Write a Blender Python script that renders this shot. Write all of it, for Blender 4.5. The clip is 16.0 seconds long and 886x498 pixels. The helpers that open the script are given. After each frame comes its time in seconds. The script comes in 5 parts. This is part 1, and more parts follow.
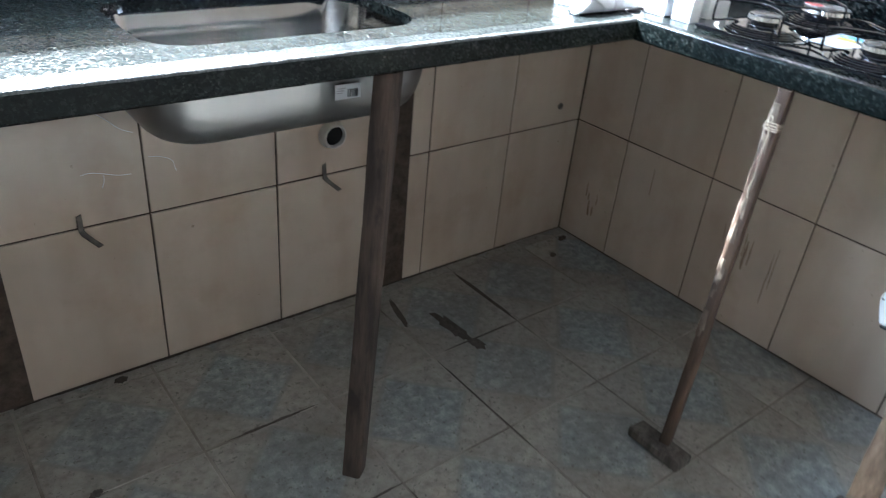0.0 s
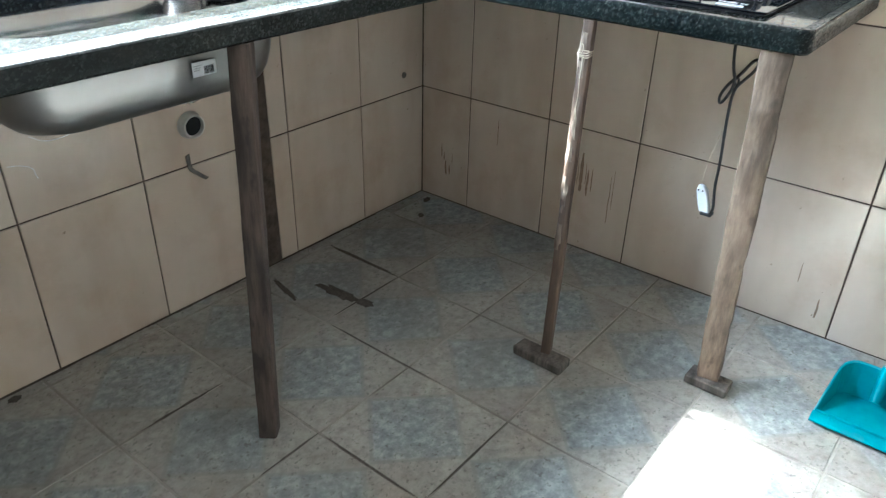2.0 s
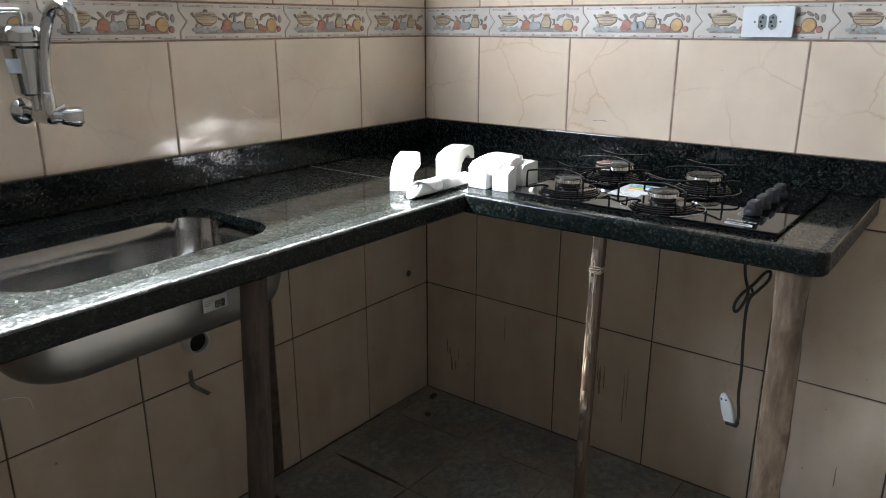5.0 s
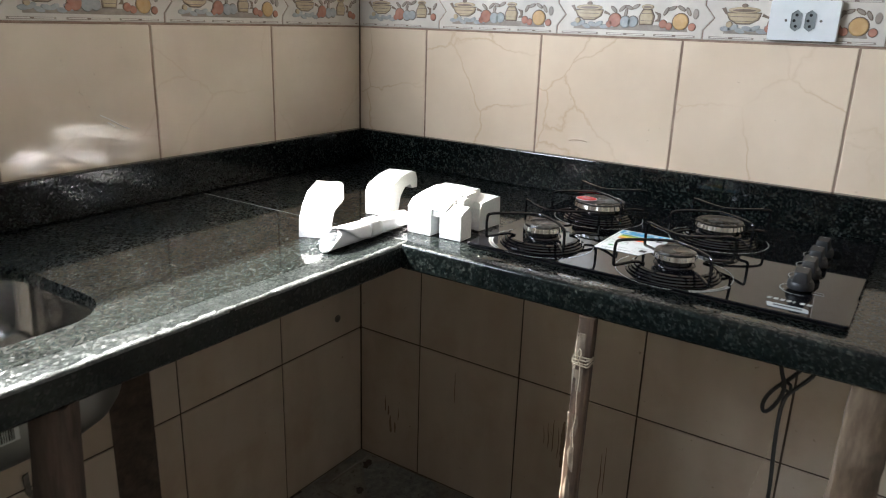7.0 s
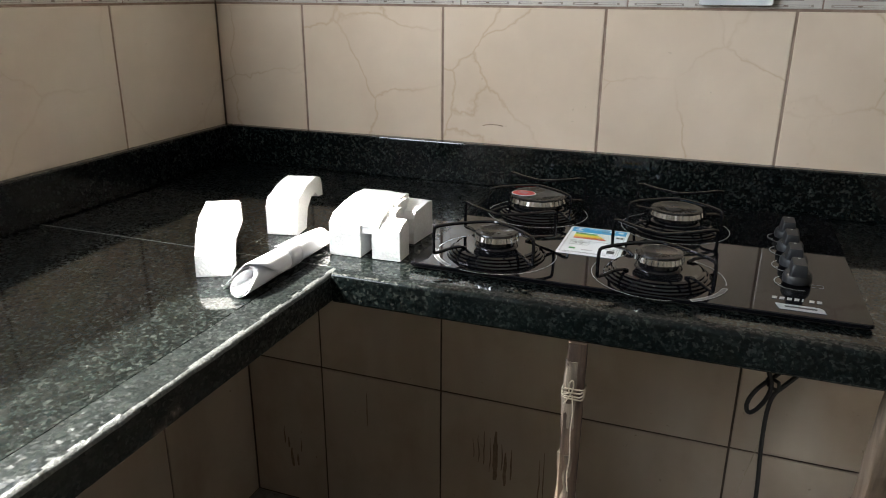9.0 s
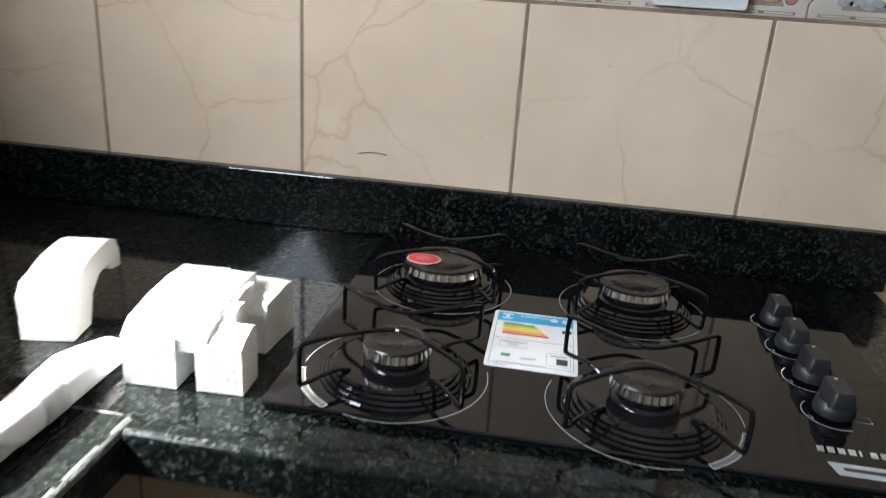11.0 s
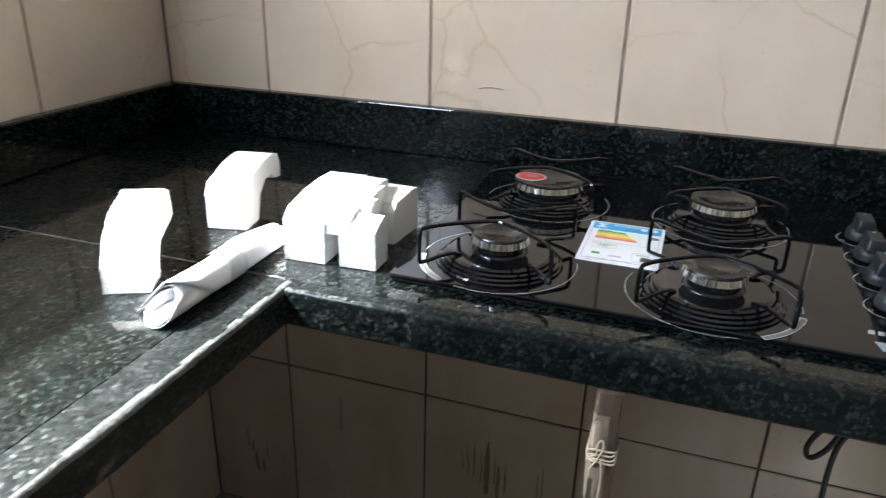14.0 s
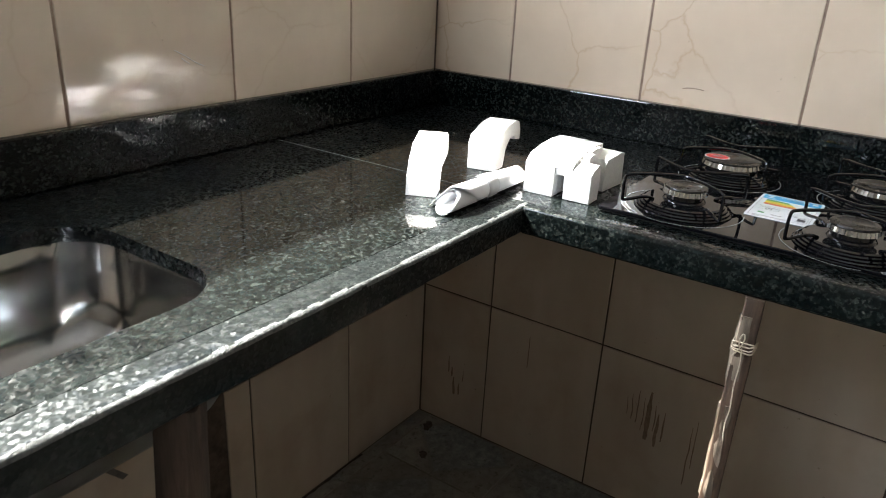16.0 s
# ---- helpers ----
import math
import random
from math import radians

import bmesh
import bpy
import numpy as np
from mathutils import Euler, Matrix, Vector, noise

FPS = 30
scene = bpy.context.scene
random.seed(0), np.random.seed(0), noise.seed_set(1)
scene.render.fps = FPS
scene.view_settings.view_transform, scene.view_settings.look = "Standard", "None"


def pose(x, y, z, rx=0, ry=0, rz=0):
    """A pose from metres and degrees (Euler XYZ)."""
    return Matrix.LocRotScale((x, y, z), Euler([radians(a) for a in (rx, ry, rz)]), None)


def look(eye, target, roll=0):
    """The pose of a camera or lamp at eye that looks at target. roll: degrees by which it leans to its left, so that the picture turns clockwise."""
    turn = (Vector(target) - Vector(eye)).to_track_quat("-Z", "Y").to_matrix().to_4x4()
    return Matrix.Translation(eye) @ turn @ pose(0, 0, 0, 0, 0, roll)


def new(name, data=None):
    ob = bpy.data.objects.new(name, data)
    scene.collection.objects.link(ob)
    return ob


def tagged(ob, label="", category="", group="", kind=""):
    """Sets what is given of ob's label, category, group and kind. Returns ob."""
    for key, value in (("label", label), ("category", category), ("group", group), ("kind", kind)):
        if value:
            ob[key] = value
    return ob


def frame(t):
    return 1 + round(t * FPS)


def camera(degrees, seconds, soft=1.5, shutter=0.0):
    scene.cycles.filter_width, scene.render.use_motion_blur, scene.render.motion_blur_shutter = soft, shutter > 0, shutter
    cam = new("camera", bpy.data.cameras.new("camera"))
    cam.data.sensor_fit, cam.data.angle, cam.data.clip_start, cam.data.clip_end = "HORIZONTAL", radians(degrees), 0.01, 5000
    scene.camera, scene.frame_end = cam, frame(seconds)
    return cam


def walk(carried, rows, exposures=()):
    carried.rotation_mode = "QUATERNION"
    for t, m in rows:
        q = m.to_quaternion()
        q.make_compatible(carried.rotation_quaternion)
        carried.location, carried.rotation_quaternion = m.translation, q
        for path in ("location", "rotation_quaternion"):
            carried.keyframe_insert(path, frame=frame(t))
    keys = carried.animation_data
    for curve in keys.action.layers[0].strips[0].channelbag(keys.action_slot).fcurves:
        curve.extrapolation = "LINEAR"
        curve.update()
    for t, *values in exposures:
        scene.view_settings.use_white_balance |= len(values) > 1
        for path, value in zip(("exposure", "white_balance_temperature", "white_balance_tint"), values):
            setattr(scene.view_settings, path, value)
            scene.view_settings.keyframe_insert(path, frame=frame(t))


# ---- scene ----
cam = camera(62.4, 16.0, soft=1.0, shutter=0.4)
PATH = [
    (0, (-1.811, -1.504, 1.206), (-0.688, -0.186, 0.204), 5.5),
    (0.5, (-1.867, -1.542, 1.184), (-0.673, -0.328, 0.135), 2.4),
    (1, (-1.916, -1.568, 1.173), (-0.667, -0.45, 0.081), 2.5),
    (1.5, (-1.933, -1.602, 1.17), (-0.656, -0.469, 0.128), 2.1),
    (2, (-1.931, -1.619, 1.18), (-0.562, -0.548, 0.191), 1.4),
    (2.2, (-1.931, -1.618, 1.199), (-0.54, -0.551, 0.235), 1.4),
    (2.5, (-1.924, -1.632, 1.214), (-0.504, -0.534, 0.333), 0.4),
    (3, (-1.926, -1.595, 1.238), (-0.485, -0.397, 0.538), -0.4),
    (3.5, (-1.923, -1.589, 1.277), (-0.51, -0.319, 0.652), -0.5),
    (4, (-1.92, -1.573, 1.277), (-0.478, -0.321, 0.684), -0.1),
    (4.3, (-1.915, -1.582, 1.279), (-0.448, -0.357, 0.689), 0.4),
    (4.5, (-1.919, -1.57, 1.278), (-0.432, -0.368, 0.69), 0.2),
    (7, (-1.492, -1.276, 1.264), (0.093, -0.215, 0.663), 1.8),
    (7.5, (-1.453, -1.161, 1.292), (0.264, -0.306, 0.724), -0.5),
    (7.6, (-1.46, -1.15, 1.283), (0.27, -0.315, 0.727), -0.2),
    (8, (-1.456, -1.104, 1.275), (0.301, -0.351, 0.686), 0.1),
    (10.5, (-1.112, -0.94, 1.24), (0.695, -0.444, 0.541), 2.2),
    (11, (-1.01, -0.877, 1.249), (0.855, -0.615, 0.576), 3.8),
    (11.5, (-0.916, -0.812, 1.238), (0.96, -0.815, 0.544), 5.7),
    (12, (-0.887, -0.818, 1.232), (0.965, -1.065, 0.518), 5.8),
    (12.5, (-0.933, -0.84, 1.236), (0.916, -0.979, 0.484), 4.9),
    (13, (-1.0, -0.882, 1.233), (0.848, -0.837, 0.468), 4.1),
    (13.5, (-1.069, -0.914, 1.223), (0.746, -0.583, 0.451), 3.9),
    (14, (-1.146, -0.939, 1.237), (0.597, -0.344, 0.458), 1.4),
    (14.5, (-1.21, -0.936, 1.232), (0.49, -0.236, 0.445), 1.9),
    (15, (-1.319, -0.955, 1.232), (0.319, -0.116, 0.451), 1.1),
    (15.5, (-1.41, -0.995, 1.235), (0.155, -0.009, 0.474), 1.5),
    (16, (-1.475, -1.043, 1.244), (0.063, -0.01, 0.491), 3.0),
]
EXPOSURES = [(0, 4.52, 5040, 8), (0.5, 5.17, 5070, 3), (2.2, 4.97, 5160, 4), (2.6, 4.52, 5290, 5), (3.0, 3.75, 5390, 8), (3.6, 3.33, 5540, 10), (7.0, 3.28, 5990, 10),
             (7.5, 2.98, 6140, 10), (8.0, 2.73, 6290, 10), (10.5, 3.0, 5820, 10), (11.5, 3.0, 6120, 10), (12.5, 2.97, 5920, 10), (13.6, 3.19, 5670, 10), (16, 3.15, 5990, 10)]
walk(cam, [(t, look(eye, target, roll)) for t, eye, target, roll in PATH], EXPOSURES)

# ---- light ----
SUN_WAY = Vector((0.05, -1.0, -1.23))
world = bpy.data.worlds.new("sky")
scene.world = world
world.use_nodes = True
wn = world.node_tree
sky = wn.nodes.new("ShaderNodeTexSky")
sky.sky_type = "NISHITA"
sky.sun_disc = False
sky.sun_elevation = radians(52)
sky.sun_rotation = radians(0)
wn.links.new(sky.outputs[0], wn.nodes["Background"].inputs[0])
wn.nodes["Background"].inputs[1].default_value = 0.06

sun = new("sun", bpy.data.lights.new("sun", "SUN"))
sun.data.energy, sun.data.angle, sun.data.color = 5.0, radians(2.6), (1.0, 0.91, 0.78)
sun.matrix_world = look((-1, 3, 5), Vector((-1, 3, 5)) + SUN_WAY)


def window_light(name, at, target, w, h, power, color):
    lamp = new(name, bpy.data.lights.new(name, "AREA"))
    lamp.data.shape, lamp.data.size, lamp.data.size_y = "RECTANGLE", w, h
    lamp.data.energy, lamp.data.color = power, color
    lamp.matrix_world = look(at, target)
    return lamp


WIN = (-1.95, -0.40, 1.43, 1.95)     # opening in the north wall: x0, x1, z0, z1
window_light("window_skylight", (-1.42, 0.10, 1.69), (-1.36, -1, 1.1), 1.02, 0.46, 4.0, (0.90, 0.96, 1.0))


# ---- materials ----
def mat(name, color=(0.5, 0.5, 0.5), rough=0.5, metal=0.0):
    m = bpy.data.materials.new(name)
    m.use_nodes = True
    b = m.node_tree.nodes["Principled BSDF"]
    b.inputs["Base Color"].default_value = (*color, 1)
    b.inputs["Roughness"].default_value = rough
    b.inputs["Metallic"].default_value = metal
    return m, m.node_tree, b


def nd(nt, kind, **settings):
    n = nt.nodes.new(kind)
    for k, v in settings.items():
        n.inputs[k].default_value = v
    return n


def ramp(nt, fac, stops):
    r = nt.nodes.new("ShaderNodeValToRGB")
    while len(r.color_ramp.elements) < len(stops):
        r.color_ramp.elements.new(0.5)
    for e, (p, c) in zip(r.color_ramp.elements, stops):
        e.position = p
        e.color = (*c, 1) if len(c) == 3 else c
    nt.links.new(fac, r.inputs[0])
    return r.outputs[0]


def mix(nt, fac, a, b, blend="MIX"):
    m = nt.nodes.new("ShaderNodeMix")
    m.data_type, m.blend_type = "RGBA", blend
    for sock, v in ((m.inputs[0], fac), (m.inputs[6], a), (m.inputs[7], b)):
        if isinstance(v, (int, float)):
            sock.default_value = v
        elif isinstance(v, tuple):
            sock.default_value = (*v, 1)
        else:
            nt.links.new(v, sock)
    return m.outputs[2]


def bump(nt, b, height, strength, distance=0.001):
    n = nd(nt, "ShaderNodeBump", Strength=strength, Distance=distance)
    nt.links.new(height, n.inputs["Height"])
    nt.links.new(n.outputs[0], b.inputs["Normal"])


def coords(nt, random_shift=False, scale=(1, 1, 1)):
    tc = nt.nodes.new("ShaderNodeTexCoord")
    mp = nt.nodes.new("ShaderNodeMapping")
    mp.inputs["Scale"].default_value = scale
    nt.links.new(tc.outputs["Object"], mp.inputs[0])
    if random_shift:
        info = nt.nodes.new("ShaderNodeObjectInfo")
        mul = nt.nodes.new("ShaderNodeVectorMath")
        mul.operation = "SCALE"
        mul.inputs[0].default_value = (7.3, 11.1, 5.7)
        nt.links.new(info.outputs["Random"], mul.inputs["Scale"])
        nt.links.new(mul.outputs[0], mp.inputs["Location"])
    return mp.outputs[0]


def noise_tex(nt, vec, scale, detail=4, rough=0.55):
    n = nd(nt, "ShaderNodeTexNoise", Scale=scale, Detail=detail, Roughness=rough)
    nt.links.new(vec, n.inputs["Vector"])
    return n


def wall_tile_material(name, vein, low, high):
    m, nt, b = mat(name, rough=0.16)
    v = coords(nt, True)
    warp = noise_tex(nt, v, 6, 5, 0.55)
    add = nt.nodes.new("ShaderNodeVectorMath")
    add.operation = "MULTIPLY_ADD"
    add.inputs[1].default_value = (0.10, 0.10, 0.10)
    nt.links.new(warp.outputs["Color"], add.inputs[0])
    nt.links.new(v, add.inputs[2])
    vor = nd(nt, "ShaderNodeTexVoronoi", Scale=4.3)
    vor.feature = "DISTANCE_TO_EDGE"
    nt.links.new(add.outputs[0], vor.inputs["Vector"])
    line = ramp(nt, vor.outputs["Distance"], [(0.0, (0.95, 0.95, 0.95)), (0.005, (0.50, 0.50, 0.50)), (0.014, (0, 0, 0))])
    mask = ramp(nt, noise_tex(nt, v, 3.1, 2).outputs["Fac"], [(0.38, (0, 0, 0)), (0.54, (1, 1, 1))])
    veins = mix(nt, 1.0, line, mask, "MULTIPLY")
    cloud = noise_tex(nt, v, 4, 5)
    body = ramp(nt, cloud.outputs["Fac"], [(0.3, low), (0.7, high)])
    half = mix(nt, vein, (0, 0, 0), veins)
    col = mix(nt, half, body, (0.37, 0.225, 0.105))
    specks = ramp(nt, noise_tex(nt, v, 70, 2).outputs["Fac"], [(0.74, (0, 0, 0)), (0.78, (1, 1, 1))])
    col = mix(nt, mix(nt, 0.25, (0, 0, 0), specks), col, (0.22, 0.16, 0.10))
    nt.links.new(col, b.inputs["Base Color"])
    r = ramp(nt, noise_tex(nt, v, 12, 4).outputs["Fac"], [(0.3, (0.05, 0.05, 0.05)), (0.75, (0.15, 0.15, 0.15))])
    nt.links.new(r, b.inputs["Roughness"])
    bump(nt, b, noise_tex(nt, v, 14, 2).outputs["Fac"], 0.25, 0.002)
    return m


def lower_tile_material():
    m, nt, b = mat("soiled_wall_tile", rough=0.25)
    v = coords(nt, True)
    body = ramp(nt, noise_tex(nt, v, 4, 5).outputs["Fac"], [(0.3, (0.550, 0.461, 0.370)), (0.7, (0.615, 0.526, 0.430))])
    st = coords(nt, True, (9, 9, 2.2))
    smear = ramp(nt, noise_tex(nt, st, 1.0, 3, 0.5).outputs["Fac"], [(0.42, (0, 0, 0)), (0.85, (0.42, 0.42, 0.42))])
    col = mix(nt, smear, body, (0.30, 0.195, 0.115))
    wash = ramp(nt, noise_tex(nt, v, 6.5, 4, 0.6).outputs["Fac"], [(0.52, (0, 0, 0)), (0.74, (0.38, 0.38, 0.38))])
    col = mix(nt, wash, col, (0.40, 0.285, 0.19))
    specks = ramp(nt, noise_tex(nt, v, 45, 3).outputs["Fac"], [(0.72, (0, 0, 0)), (0.77, (0.6, 0.6, 0.6))])
    col = mix(nt, specks, col, (0.16, 0.12, 0.08))
    nt.links.new(col, b.inputs["Base Color"])
    r = ramp(nt, noise_tex(nt, v, 8, 5).outputs["Fac"], [(0.25, (0.17, 0.17, 0.17)), (0.8, (0.27, 0.27, 0.27))])
    nt.links.new(r, b.inputs["Roughness"])
    bump(nt, b, noise_tex(nt, v, 14, 2).outputs["Fac"], 0.25, 0.002)
    return m


def floor_tile_material():
    m, nt, b = mat("printed_floor_tile", rough=0.4)
    tc = nt.nodes.new("ShaderNodeTexCoord")
    sep = nt.nodes.new("ShaderNodeSeparateXYZ")
    nt.links.new(tc.outputs["Object"], sep.inputs[0])

    def math(op, a, c):
        n = nt.nodes.new("ShaderNodeMath")
        n.operation = op
        for sock, val in zip(n.inputs, (a, c)):
            if isinstance(val, (int, float)):
                sock.default_value = val
            elif val is not None:
                nt.links.new(val, sock)
        return n.outputs[0]
    v = coords(nt, True)
    wob = noise_tex(nt, v, 60, 3)
    dist = math("ADD", math("ABSOLUTE", sep.outputs[0], None), math("ABSOLUTE", sep.outputs[1], None))
    dist = math("ADD", dist, math("MULTIPLY", wob.outputs["Fac"], 0.010))
    blue_mask = ramp(nt, dist, [(0.136, (0.92, 0.92, 0.92)), (0.148, (0.12, 0.12, 0.12)), (0.156, (0, 0, 0))])
    edge_mask = ramp(nt, dist, [(0.139, (0, 0, 0)), (0.145, (1, 1, 1)), (0.151, (1, 1, 1)), (0.157, (0, 0, 0))])
    mott = noise_tex(nt, v, 40, 6, 0.68)
    mott2 = noise_tex(nt, v, 5, 3, 0.5)
    blue = ramp(nt, mott.outputs["Fac"], [(0.34, (0.172, 0.194, 0.196)), (0.50, (0.276, 0.302, 0.298)), (0.66, (0.45, 0.47, 0.458))])
    sand = ramp(nt, mott.outputs["Fac"], [(0.30, (0.225, 0.205, 0.174)), (0.5, (0.355, 0.332, 0.290)), (0.75, (0.48, 0.45, 0.40))])
    col = mix(nt, blue_mask, sand, blue)
    col = mix(nt, mix(nt, 0.55, (0, 0, 0), edge_mask), col, (0.235, 0.250, 0.222))
    pits = ramp(nt, noise_tex(nt, v, 85, 3, 0.6).outputs["Fac"], [(0.60, (0, 0, 0)), (0.68, (0.65, 0.65, 0.65))])
    col = mix(nt, pits, col, (0.095, 0.085, 0.07))
    grime = ramp(nt, mott2.outputs["Fac"], [(0.42, (0, 0, 0)), (0.75, (0.5, 0.5, 0.5))])
    col = mix(nt, grime, col, (0.17, 0.145, 0.115))
    tone = nt.nodes.new("ShaderNodeObjectInfo")
    col = mix(nt, ramp(nt, tone.outputs["Random"], [(0, (0, 0, 0)), (1, (0.22, 0.22, 0.22))]), col, (0.20, 0.18, 0.155))
    nt.links.new(col, b.inputs["Base Color"])
    r = ramp(nt, mott2.outputs["Fac"], [(0.3, (0.3, 0.3, 0.3)), (0.7, (0.55, 0.55, 0.55))])
    nt.links.new(r, b.inputs["Roughness"])
    bump(nt, b, mott.outputs["Fac"], 0.5, 0.0012)
    return m


def granite_material(name, glint, lean_most, skin=0.9, even=0.0):
    m, nt, b = mat(name, rough=0.09)
    tc = nt.nodes.new("ShaderNodeTexCoord")
    v = tc.outputs["Object"]
    wob = noise_tex(nt, v, 130, 4, 0.65)
    add = nt.nodes.new("ShaderNodeVectorMath")
    add.operation = "MULTIPLY_ADD"
    add.inputs[1].default_value = (0.011, 0.011, 0.011)
    nt.links.new(wob.outputs["Color"], add.inputs[0])
    nt.links.new(v, add.inputs[2])
    vor = nd(nt, "ShaderNodeTexVoronoi", Scale=280.0)
    nt.links.new(add.outputs[0], vor.inputs["Vector"])
    sepc = nt.nodes.new("ShaderNodeSeparateColor")
    nt.links.new(vor.outputs["Color"], sepc.inputs[0])
    grain = ramp(nt, sepc.outputs[0], [(0.0, (0.0015, 0.0028, 0.0030)), (0.50, (0.003, 0.0050, 0.0050)), (0.68, (0.007, 0.0105, 0.0098)),
                                       (0.82, (0.015, 0.019, 0.017)), (0.92, (0.024, 0.028, 0.025)), (1.0, (0.040, 0.045, 0.040))])
    big = ramp(nt, noise_tex(nt, v, 70, 4).outputs["Fac"], [(0.38, (0.35, 0.35, 0.35)), (0.62, (1, 1, 1))])
    col = mix(nt, even, mix(nt, 1.0, grain, big, "MULTIPLY"), (0.011, 0.0145, 0.0145))
    nt.links.new(col, b.inputs["Base Color"])
    # crystals lie at their own angles under a polished skin
    geo = nt.nodes.new("ShaderNodeNewGeometry")
    tilt = nt.nodes.new("ShaderNodeVectorMath")
    tilt.operation = "MULTIPLY_ADD"
    tilt.inputs[1].default_value = (lean_most,) * 3
    tilt.inputs[2].default_value = (-lean_most / 2,) * 3
    nt.links.new(vor.outputs["Color"], tilt.inputs[0])
    lean = nt.nodes.new("ShaderNodeVectorMath")
    nt.links.new(geo.outputs["Normal"], lean.inputs[0])
    nt.links.new(tilt.outputs[0], lean.inputs[1])
    unit = nt.nodes.new("ShaderNodeVectorMath")
    unit.operation = "NORMALIZE"
    nt.links.new(lean.outputs[0], unit.inputs[0])
    nt.links.new(unit.outputs[0], b.inputs["Normal"])
    b.inputs["Roughness"].default_value = 0.38
    b.inputs["Specular IOR Level"].default_value = glint
    b.inputs["Specular Tint"].default_value = (0.93, 1.0, 0.97, 1)
    b.inputs["Coat Weight"].default_value = skin
    r = ramp(nt, noise_tex(nt, v, 30, 4).outputs["Fac"], [(0.3, (0.04, 0.04, 0.04)), (0.8, (0.10, 0.10, 0.10))])
    nt.links.new(r, b.inputs["Coat Roughness"])
    return m


def wood_material(name, dark, light, rough=0.8):
    m, nt, b = mat(name, rough=rough)
    v = coords(nt, True, (55, 55, 4.0))
    v2 = coords(nt, True, (12, 12, 1.8))
    g = noise_tex(nt, v, 1.5, 6, 0.65)
    col = ramp(nt, g.outputs["Fac"], [(0.3, dark), (0.7, light)])
    d = ramp(nt, noise_tex(nt, v2, 2.0, 5, 0.6).outputs["Fac"], [(0.42, (0, 0, 0)), (0.66, (0.85, 0.85, 0.85))])
    col = mix(nt, d, col, tuple(c * 0.45 for c in dark))
    knots = ramp(nt, noise_tex(nt, coords(nt, True, (26, 26, 11)), 1.2, 3, 0.5).outputs["Fac"], [(0.60, (0, 0, 0)), (0.70, (0.75, 0.75, 0.75))])
    col = mix(nt, knots, col, tuple(c * 0.5 for c in dark))
    nt.links.new(col, b.inputs["Base Color"])
    bump(nt, b, g.outputs["Fac"], 0.8, 0.002)
    return m


def rough_material(name, c0, c1, scale, rough=0.9, strength=0.5, dist=0.003, metal=0.0):
    m, nt, b = mat(name, rough=rough, metal=metal)
    v = coords(nt, True)
    n = noise_tex(nt, v, scale, 6, 0.62)
    n2 = noise_tex(nt, v, scale * 0.17, 3)
    col = ramp(nt, n.outputs["Fac"], [(0.3, c0), (0.7, c1)])
    col = mix(nt, ramp(nt, n2.outputs["Fac"], [(0.4, (0, 0, 0)), (0.7, (0.45, 0.45, 0.45))]), col, tuple(0.6 * c for c in c0))
    nt.links.new(col, b.inputs["Base Color"])
    bump(nt, b, n.outputs["Fac"], strength, dist)
    return m


def foam_material():
    m, nt, b = mat("polystyrene", rough=0.75)
    v = coords(nt)
    vor = nd(nt, "ShaderNodeTexVoronoi", Scale=260.0)
    nt.links.new(v, vor.inputs["Vector"])
    col = ramp(nt, vor.outputs["Distance"], [(0.1, (0.90, 0.90, 0.89)), (0.8, (0.82, 0.82, 0.81))])
    nt.links.new(col, b.inputs["Base Color"])
    inv = ramp(nt, vor.outputs["Distance"], [(0.0, (1, 1, 1)), (0.8, (0, 0, 0))])
    bump(nt, b, inv, 0.4, 0.0012)
    return m


def steel_material(name, rough, color=(0.62, 0.61, 0.59), scale=(3, 3, 90), vary=0.3, wave=0.0):
    m, nt, b = mat(name, color, rough, 1.0)
    v = coords(nt, False, scale)
    n = noise_tex(nt, v, 6, 0 if wave else 4)
    r = ramp(nt, n.outputs["Fac"], [(0.3, (rough * (1 - vary),) * 3), (0.75, (rough * (1 + vary),) * 3)])
    nt.links.new(r, b.inputs["Roughness"])
    bump(nt, b, n.outputs["Fac"], 0.15 * vary + wave, 0.0004 + 0.004 * wave)
    return m


def glossy_black(name, color, rough):
    m, nt, b = mat(name, color, rough)
    v = coords(nt)
    r = ramp(nt, noise_tex(nt, v, 25, 5).outputs["Fac"], [(0.35, (rough,) * 3), (0.8, (rough * 2.2,) * 3)])
    nt.links.new(r, b.inputs["Roughness"])
    return m


TILE = wall_tile_material("glazed_wall_tile", 0.40, (0.585, 0.473, 0.355), (0.70, 0.582, 0.452))
TILE_PLAIN = wall_tile_material("faintly_veined_tile", 0.16, (0.585, 0.495, 0.395), (0.70, 0.605, 0.495))
TILE_LOW = lower_tile_material()
FLOOR_TILE = floor_tile_material()
GRANITE = granite_material("dark_green_granite", 0.045, 0.46)
GRANITE_FRONT = granite_material("dull_granite_face", 0.055, 0.3, 0.4, 0.1)
GRANITE_EDGE = granite_material("honed_granite_strip", 0.17, 0.48, 0.35, 0.3)
MORTAR = rough_material("brown_mortar", (0.052, 0.036, 0.027), (0.13, 0.096, 0.072), 45)
GROUT = rough_material("tan_grout", (0.20, 0.130, 0.092), (0.36, 0.265, 0.20), 40)
FLOOR_GROUT = rough_material("floor_grout", (0.15, 0.13, 0.11), (0.56, 0.52, 0.46), 5, 0.95, 0.4, 0.001)
